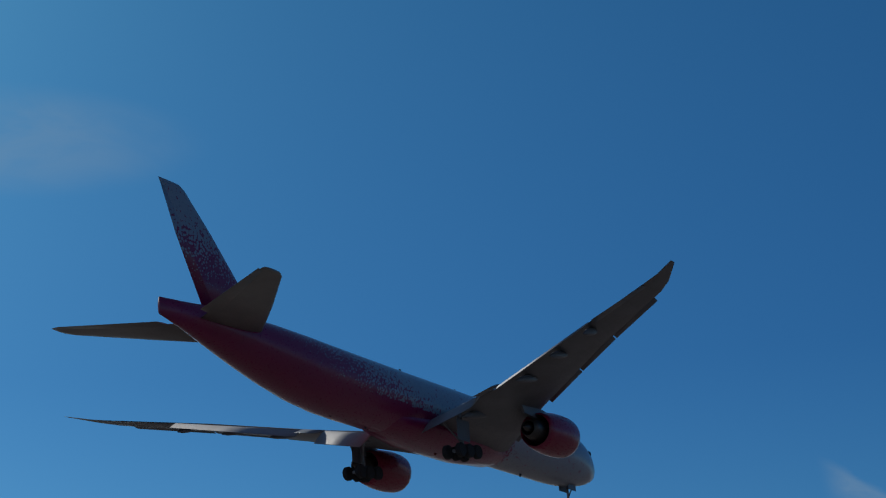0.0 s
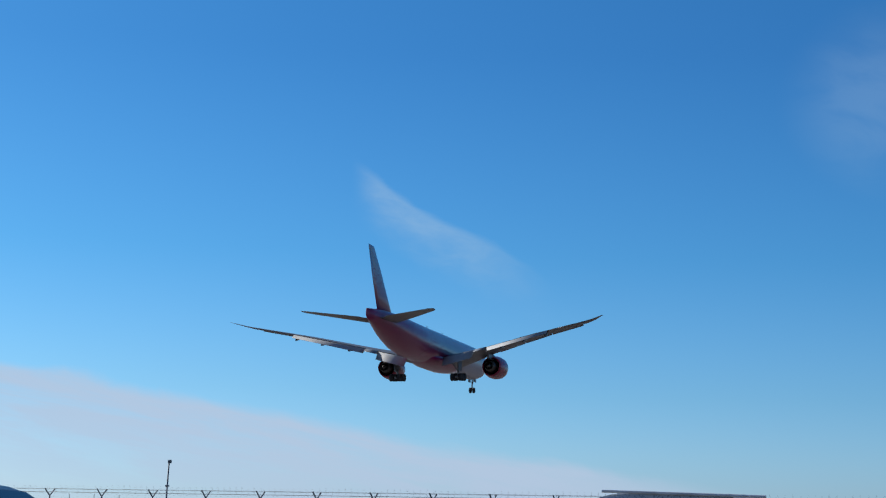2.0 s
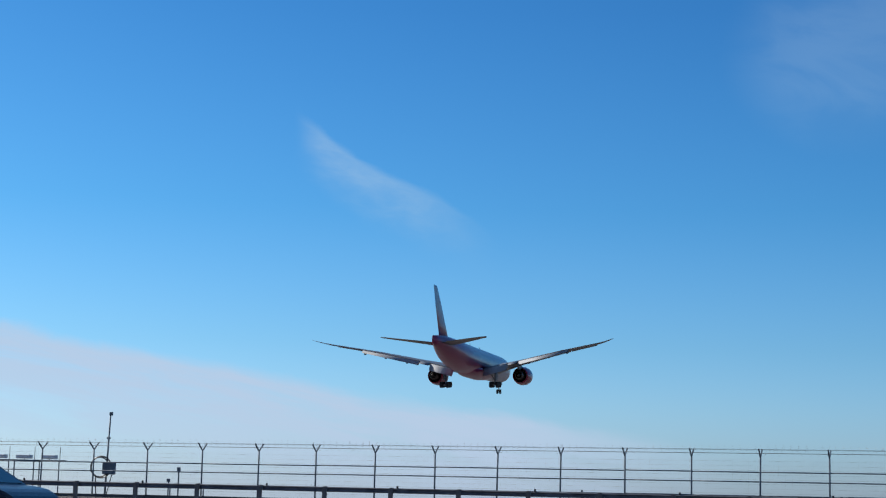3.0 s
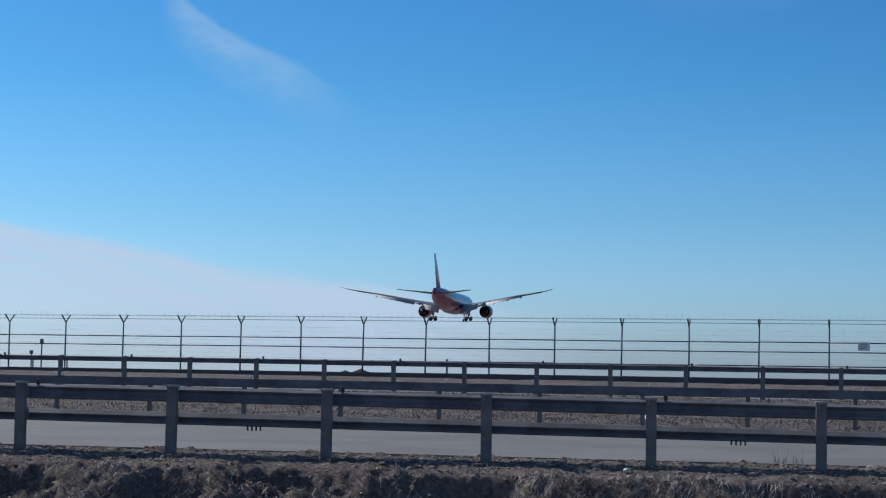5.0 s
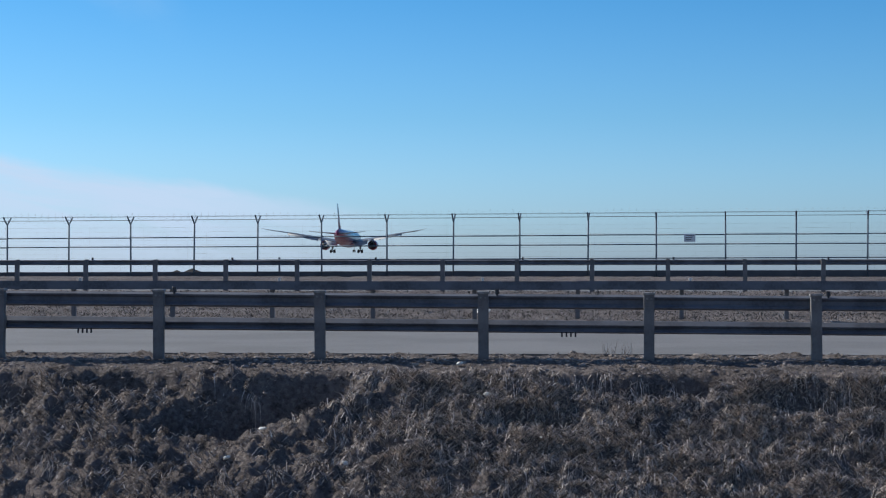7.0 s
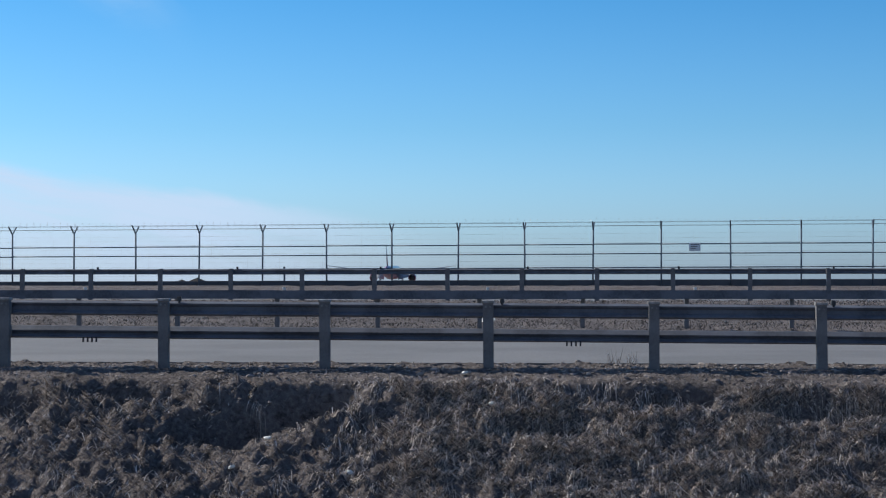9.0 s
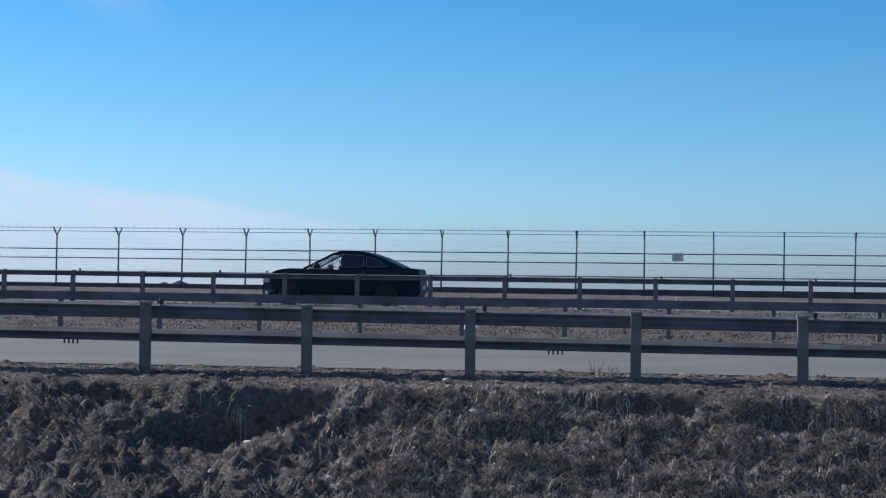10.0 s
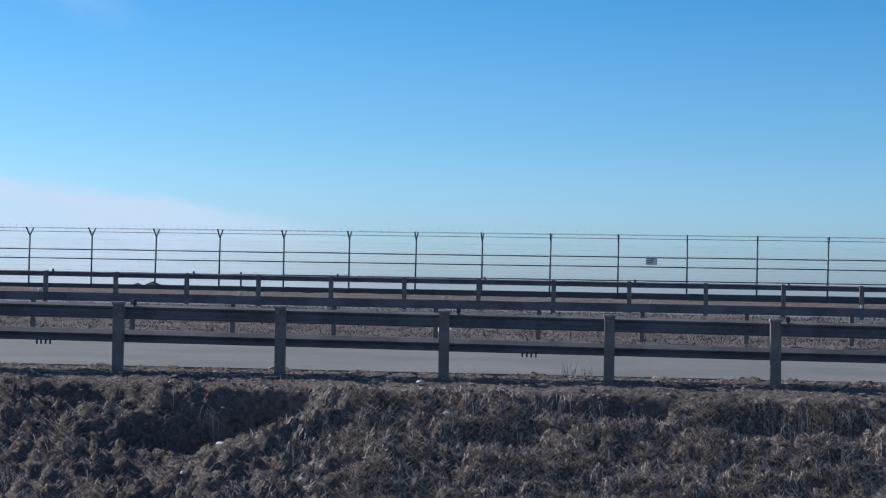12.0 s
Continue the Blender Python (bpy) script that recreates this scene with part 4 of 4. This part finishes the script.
def make_airliner():
    jet = tagged(new("airliner"), "twin-engined airliner with red tail and engines landing, flaps and gear down", "airplane")
    secs = [(0, -0.95, 0.06, 0.06), (-0.35, -0.92, 0.55, 0.52), (-1.0, -0.82, 1.05, 1.0), (-2.0, -0.62, 1.6, 1.55), (-3.4, -0.36, 2.15, 2.15), (-5.2, -0.14, 2.62, 2.68), (-7.5, -0.02, 2.95, 3.0), (-10, 0, 3.1, 3.1),
            (-20, -0.05, 3.1, 3.1), (-30, -0.12, 3.1, 3.1), (-40, -0.2, 3.1, 3.1), (-48, -0.22, 3.1, 3.1), (-51.5, -0.18, 3.08, 3.07), (-55, 0.0, 2.95, 2.92), (-59, 0.34, 2.64, 2.58), (-63, 0.72, 2.14, 2.14), (-67, 1.08, 1.46, 1.62), (-70.5, 1.28, 0.75, 1.05), (-73.0, 1.38, 0.15, 0.72)]
    fus = part("fuselage", loft(bmesh.new(), [ellipse(x, zc, ry, rz, 40) for x, zc, ry, rz in secs]), M_LIVERY, jet, "red rear fading through small marks to pale silver", True)
    # fairing under the wing root
    fb = [(-20.5, -2.2, 0.3, 0.3), (-23, -2.35, 2.2, 1.1), (-28, -2.45, 3.0, 1.35), (-37, -2.45, 3.05, 1.35), (-42, -2.3, 2.3, 1.1), (-45.5, -2.1, 0.4, 0.5)]
    part("belly_fairing", loft(bmesh.new(), [ellipse(x, z, a, b, 28) for x, z, a, b in fb]), M_LIVERY, jet, smooth=True)
    # flight deck glass
    for s in (1, -1):
        part("flight_deck_glass", box(bmesh.new(), -3.5, -2.2, s * 0.95 - 0.55, s * 0.95 + 0.55, 0.75, 1.3, 0.1, None), M_GLASS, jet)
    # fin and rudder
    fin = part("fin", loft(bmesh.new(), [[(x, z_, y_) for x, y_, z_ in foil(a, c, z, 0, th)] for a, c, z, th in ((-58.9, 7.7, 2.0, 0.05), (-62.1, 6.3, 5.0, 0.05), (-66.2, 4.6, 9.0, 0.05), (-69.6, 3.1, 12.0, 0.045), (-70.2, 2.7, 12.3, 0.03))]), M_LIVERY, jet, "fin fading from red to pale with small marks", True)
    rud = bmesh.new()
    loft(rud, [[(x, z_, y_) for x, y_, z_ in foil(a, c, z, 0, 0.04)] for a, c, z in ((-64.9, 2.6, 2.2), (-68.9, 1.95, 8.0), (-71.6, 1.1, 12.0))])
    part("rudder", rud, M_LIVERY, jet, "", True)
    for s in (1, -1):
        part("tailplane", loft(bmesh.new(), [foil(a, c, s * y, z, 0.045) for a, c, y, z in ((-61.6, 7.6, 1.0, 1.0), (-66.4, 5.0, 6.0, 1.4), (-71.0, 2.6, 10.4, 1.73), (-71.7, 1.9, 10.75, 1.76))]), M_STAB, jet, "grey tailplane", True)
        part("elevator", loft(bmesh.new(), [foil(a, c, s * y, z, 0.05) for a, c, y, z in ((-68.6, 2.1, 2.2, 1.09), (-72.9, 0.85, 10.2, 1.72))]), M_STAB, jet, "", True)
        # wing with its moving edges
        ring = []
        for y in (2.4, 6.0, 10.2, 15.0, 20.0, 25.0, 29.6, 30.9, 32.0, 32.75):
            a, c, z, th = wing_point(y)
            ring.append(foil(a, c, s * y, z, th, 0.02, 10))
        wing = part("wing", loft(bmesh.new(), ring), M_WING, jet, "grey wing", True)
        for nm, y0, y1, ch, drop, back, lab in (("inboard_flap", 3.4, 8.6, (2.9, 2.6), 0.66, 0.55, "pale lowered flap"), ("outboard_flap", 11.0, 22.6, (1.8, 1.2), 0.54, 0.42, "pale lowered flap"), ("flaperon", 8.8, 10.8, (2.3, 2.2), 0.30, 0.2, ""), ("aileron", 23.0, 29.2, (1.3, 0.95), 0.08, -0.75, "")):
            rr = []
            for y, k in ((y0, ch[0]), (y1, ch[1])):
                a, c, z, th = wing_point(y)
                rr.append(foil(a - c + 0.5 - back - 0.3, k, s * y, z - c * 0.02 - (0.1 if drop > 0.5 else 0.0), 0.055, drop))
            part(nm, loft(bmesh.new(), rr), M_FLAP if drop > 0.5 else M_WING, wing, lab, True)
        # leading-edge slats set forward and down
        for y0, y1 in ((4.0, 8.2), (11.2, 16.6), (16.8, 22.2), (22.4, 28.6)):
            rr = []
            for y in (y0, y1):
                a, c, z, th = wing_point(y)
                rr.append(foil(a + 0.5, 0.1 * c + 0.35, s * y, z - 0.2, 0.06, -0.22))
            part("slat", loft(bmesh.new(), rr), M_WING, wing, "", True)
        # flap track fairings
        for y, ln in ((6.4, 5.0), (13.6, 4.2), (18.0, 3.6), (22.2, 2.8)):
            a, c, z, th = wing_point(y)
            prof = [(0, 0.04), (-0.12 * ln, 0.2), (-0.4 * ln, 0.3), (-0.75 * ln, 0.24), (-ln, 0.05)]
            bm = loft(bmesh.new(), [ellipse(x, -0.16 * (-x / ln) ** 2 * 3, r, r * 1.2, 12) for x, r in prof])
            part("track_fairing", bm, M_WING, wing, "", True, pose(a - c * 0.62, s * y, z - 0.38, 0, -6, 0))
        # engine: open nacelle, core and cone
        eng = part("engine_nacelle", lathe(bmesh.new(), [(0.0, 1.62), (0.18, 1.78), (0.05, 1.88), (-0.4, 1.98), (-1.8, 2.06), (-3.4, 1.98), (-4.8, 1.76), (-5.6, 1.56), (-5.55, 1.5), (-4.2, 1.55), (-2.0, 1.6)], 36, False), M_RED, jet, "glossy red engine cowl", True, pose(-25.0, s * 9.65, -2.75, 0, -1.5, 0))
        part("fan_disc", lathe(bmesh.new(), [(-1.0, 0.3), (-1.2, 1.66), (-1.35, 1.66), (-1.4, 0.2)], 28), M_DARK, eng, "", True)
        part("fan_spinner", lathe(bmesh.new(), [(-0.35, 0.03), (-0.7, 0.24), (-1.1, 0.38)], 16), M_WING, eng, "", True)
        part("core_cowl", lathe(bmesh.new(), [(-3.0, 1.3), (-4.6, 1.24), (-6.0, 0.98), (-7.0, 0.72), (-6.95, 0.66), (-5.6, 0.7)], 28, False), M_TITAN, eng, "dark metal core", True)
        part("bypass_wall", lathe(bmesh.new(), [(-3.05, 1.6), (-3.1, 0.3)], 28), M_DARK, eng)
        part("exhaust_cone", lathe(bmesh.new(), [(-5.9, 0.5), (-7.0, 0.4), (-7.9, 0.06)], 18), M_TITAN, eng, "", True)
        for q in (1, -1):
            part("nacelle_strake", box(bmesh.new(), -2.6, -1.2, q * 1.5 - 0.02, q * 1.5 + 0.3 * (q > 0), 1.35, 1.42), M_RED, eng)
        py = bmesh.new()
        a, c, z, th = wing_point(9.65)
        loft(py, [[(-26.0, s * 9.5, -1.0), (-26.0, s * 9.8, -1.0), (-26.3, s * 9.8, -1.4), (-26.3, s * 9.5, -1.4)],
                  [(-29.5, s * 9.4, -0.75), (-29.5, s * 9.9, -0.75), (-29.5, s * 9.9, -1.9), (-29.5, s * 9.4, -1.9)],
                  [(-33.0, s * 9.5, -0.95), (-33.0, s * 9.8, -0.95), (-32.6, s * 9.8, -1.6), (-32.6, s * 9.5, -1.6)]])
        part("pylon", py, M_WING, jet)
        # main gear: one tilted truck of six wheels
        gear = part("main_gear", rod_between(rod_between(bmesh.new(), (0, 0, 3.7), (0, 0, 0.1), 0.2, 12), (-1.6, -s * 1.4, 3.3), (0, 0, 0.9), 0.1, 8), M_STRUT, jet, "", False, pose(-37.3, s * 5.5, -5.4))
        part("bogie_beam", rod_between(bmesh.new(), (1.6, 0, 0.14), (-1.6, 0, -0.14), 0.16, 10), M_STRUT, gear)
        part("gear_door", box(bmesh.new(), -1.2, 1.0, s * 0.32 - 0.03, s * 0.32 + 0.03, 1.0, 3.0, 0.02), M_WING, gear)
        for i in (-1, 0, 1):
            for q in (1, -1):
                tb = lathe(bmesh.new(), [(-0.26, 0.35), (-0.26, 0.58), (-0.18, 0.66), (0.18, 0.66), (0.26, 0.58), (0.26, 0.35)], 22)
                t = part("tyre", tb, M_RUBBER, gear, "", False, pose(i * 1.46, q * 0.7, i * 0.13, 0, 0, 90))
                part("wheel_hub", lathe(bmesh.new(), [(-0.2, 0.34), (0.2, 0.34)], 14), M_STRUT, t)
    # nose gear
    ng = part("nose_gear", rod_between(rod_between(bmesh.new(), (0, 0, 2.6), (0, 0, 0.0), 0.13, 10), (1.3, 0, 2.3), (0.05, 0, 0.8), 0.07, 8), M_STRUT, jet, "", False, pose(-5.9, 0, -4.95))
    for q in (1, -1):
        t = part("tyre", lathe(bmesh.new(), [(-0.2, 0.3), (-0.2, 0.48), (-0.13, 0.54), (0.13, 0.54), (0.2, 0.48), (0.2, 0.3)], 22), M_RUBBER, ng, "", False, pose(0, q * 0.34, 0, 0, 0, 90))
        part("wheel_hub", lathe(bmesh.new(), [(-0.15, 0.29), (0.15, 0.29)], 14), M_STRUT, t)
        part("gear_door", box(bmesh.new(), -0.9, 0.9, q * 0.55 - 0.025, q * 0.55 + 0.025, 1.55, 2.5, 0.02), M_WING, ng)
    part("beacon_lens", lathe(bmesh.new(), [(0.12, 0.02), (0.1, 0.1), (-0.02, 0.16)], 14), M_TAIL, jet, "small red beacon lens", True, pose(-33.0, 0, -3.8, 0, 90, 0))
    for x, z in ((-16.0, -3.05), (-44.5, -3.05), (-50.0, -2.95), (-28, 3.05), (-38, 3.05)):
        up = 1 if z > 0 else -1
        part("blade_aerial", loft(bmesh.new(), [[(x, -0.03, z), (x, 0.03, z), (x - 0.5, 0.03, z), (x - 0.5, -0.03, z)], [(x - 0.25, -0.015, z + up * 0.42), (x - 0.25, 0.015, z + up * 0.42), (x - 0.5, 0.015, z + up * 0.42), (x - 0.5, -0.015, z + up * 0.42)]]), M_DARK, jet)
    return jet


jet = make_airliner()


# ---- what moves ----
def motions():
    # airliner on its glide path, over the eye's level, then sinking towards the lower runway behind the fence
    rows = []
    for t, x, y, z, yaw, pitch, roll in (
            (0.0, -85.49, 173.07, 43.24, 90.07, 0.62, -1.10), (1.0, -85.67, 252.01, 39.06, 90.24, 0.47, -0.92), (2.0, -85.87, 331.38, 34.84, 90.41, 0.32, -0.75),
            (3.0, -86.10, 411.20, 30.58, 90.57, 0.16, -0.57), (4.0, -86.35, 491.46, 26.29, 90.74, 0.01, -0.39), (5.0, -86.61, 572.15, 21.96, 90.91, -0.1, -0.22),
            (6.0, -86.90, 653.29, 17.59, 91.07, -0.1, -0.04), (7.0, -87.21, 734.86, 13.19, 91.24, 0.0, 0.13), (8.0, -87.55, 816.88, 8.75, 91.41, 0.4, 0.2),
            (9.0, -87.90, 899.3, 4.27, 91.5, 0.4, 0.2), (10.0, -88.3, 982.0, -0.9, 91.5, 0.4, 0.1), (11.0, -88.7, 1065.0, -7.5, 91.5, 0.4, 0.0), (12.0, -89.0, 1148.0, -14.0, 91.5, 0.4, 0.0)):
        rows.append((t, pose(x, y, z + EYE, roll, -pitch, yaw)))
    walk(jet, rows)

    def drive(thing, x_at, off, line, z, flip):
        rows = []
        for i in range(25):
            t = i * 0.5
            x = x_at(t)
            ang = math.degrees(math.atan((line(x + 2) - line(x - 2)) / 4))
            rows.append((t, pose(x, line(x) + off, z, 0, 0, ang + (180 if flip else 0))))
        walk(thing, rows)

    drive(suv, lambda t: -0.23 - 17.9 * (t - 5.5), 7.6, y_far, ROAD_FAR_Z, True)
    drive(sedan, lambda t: 4.91 - 36.7 * (t - 9.7), 4.4, y_far, ROAD_FAR_Z, True)
    drive(van, lambda t: -2.75 + 14.0 * (t - 2.0), 26.0, y_zero, 0.0, False)


motions()
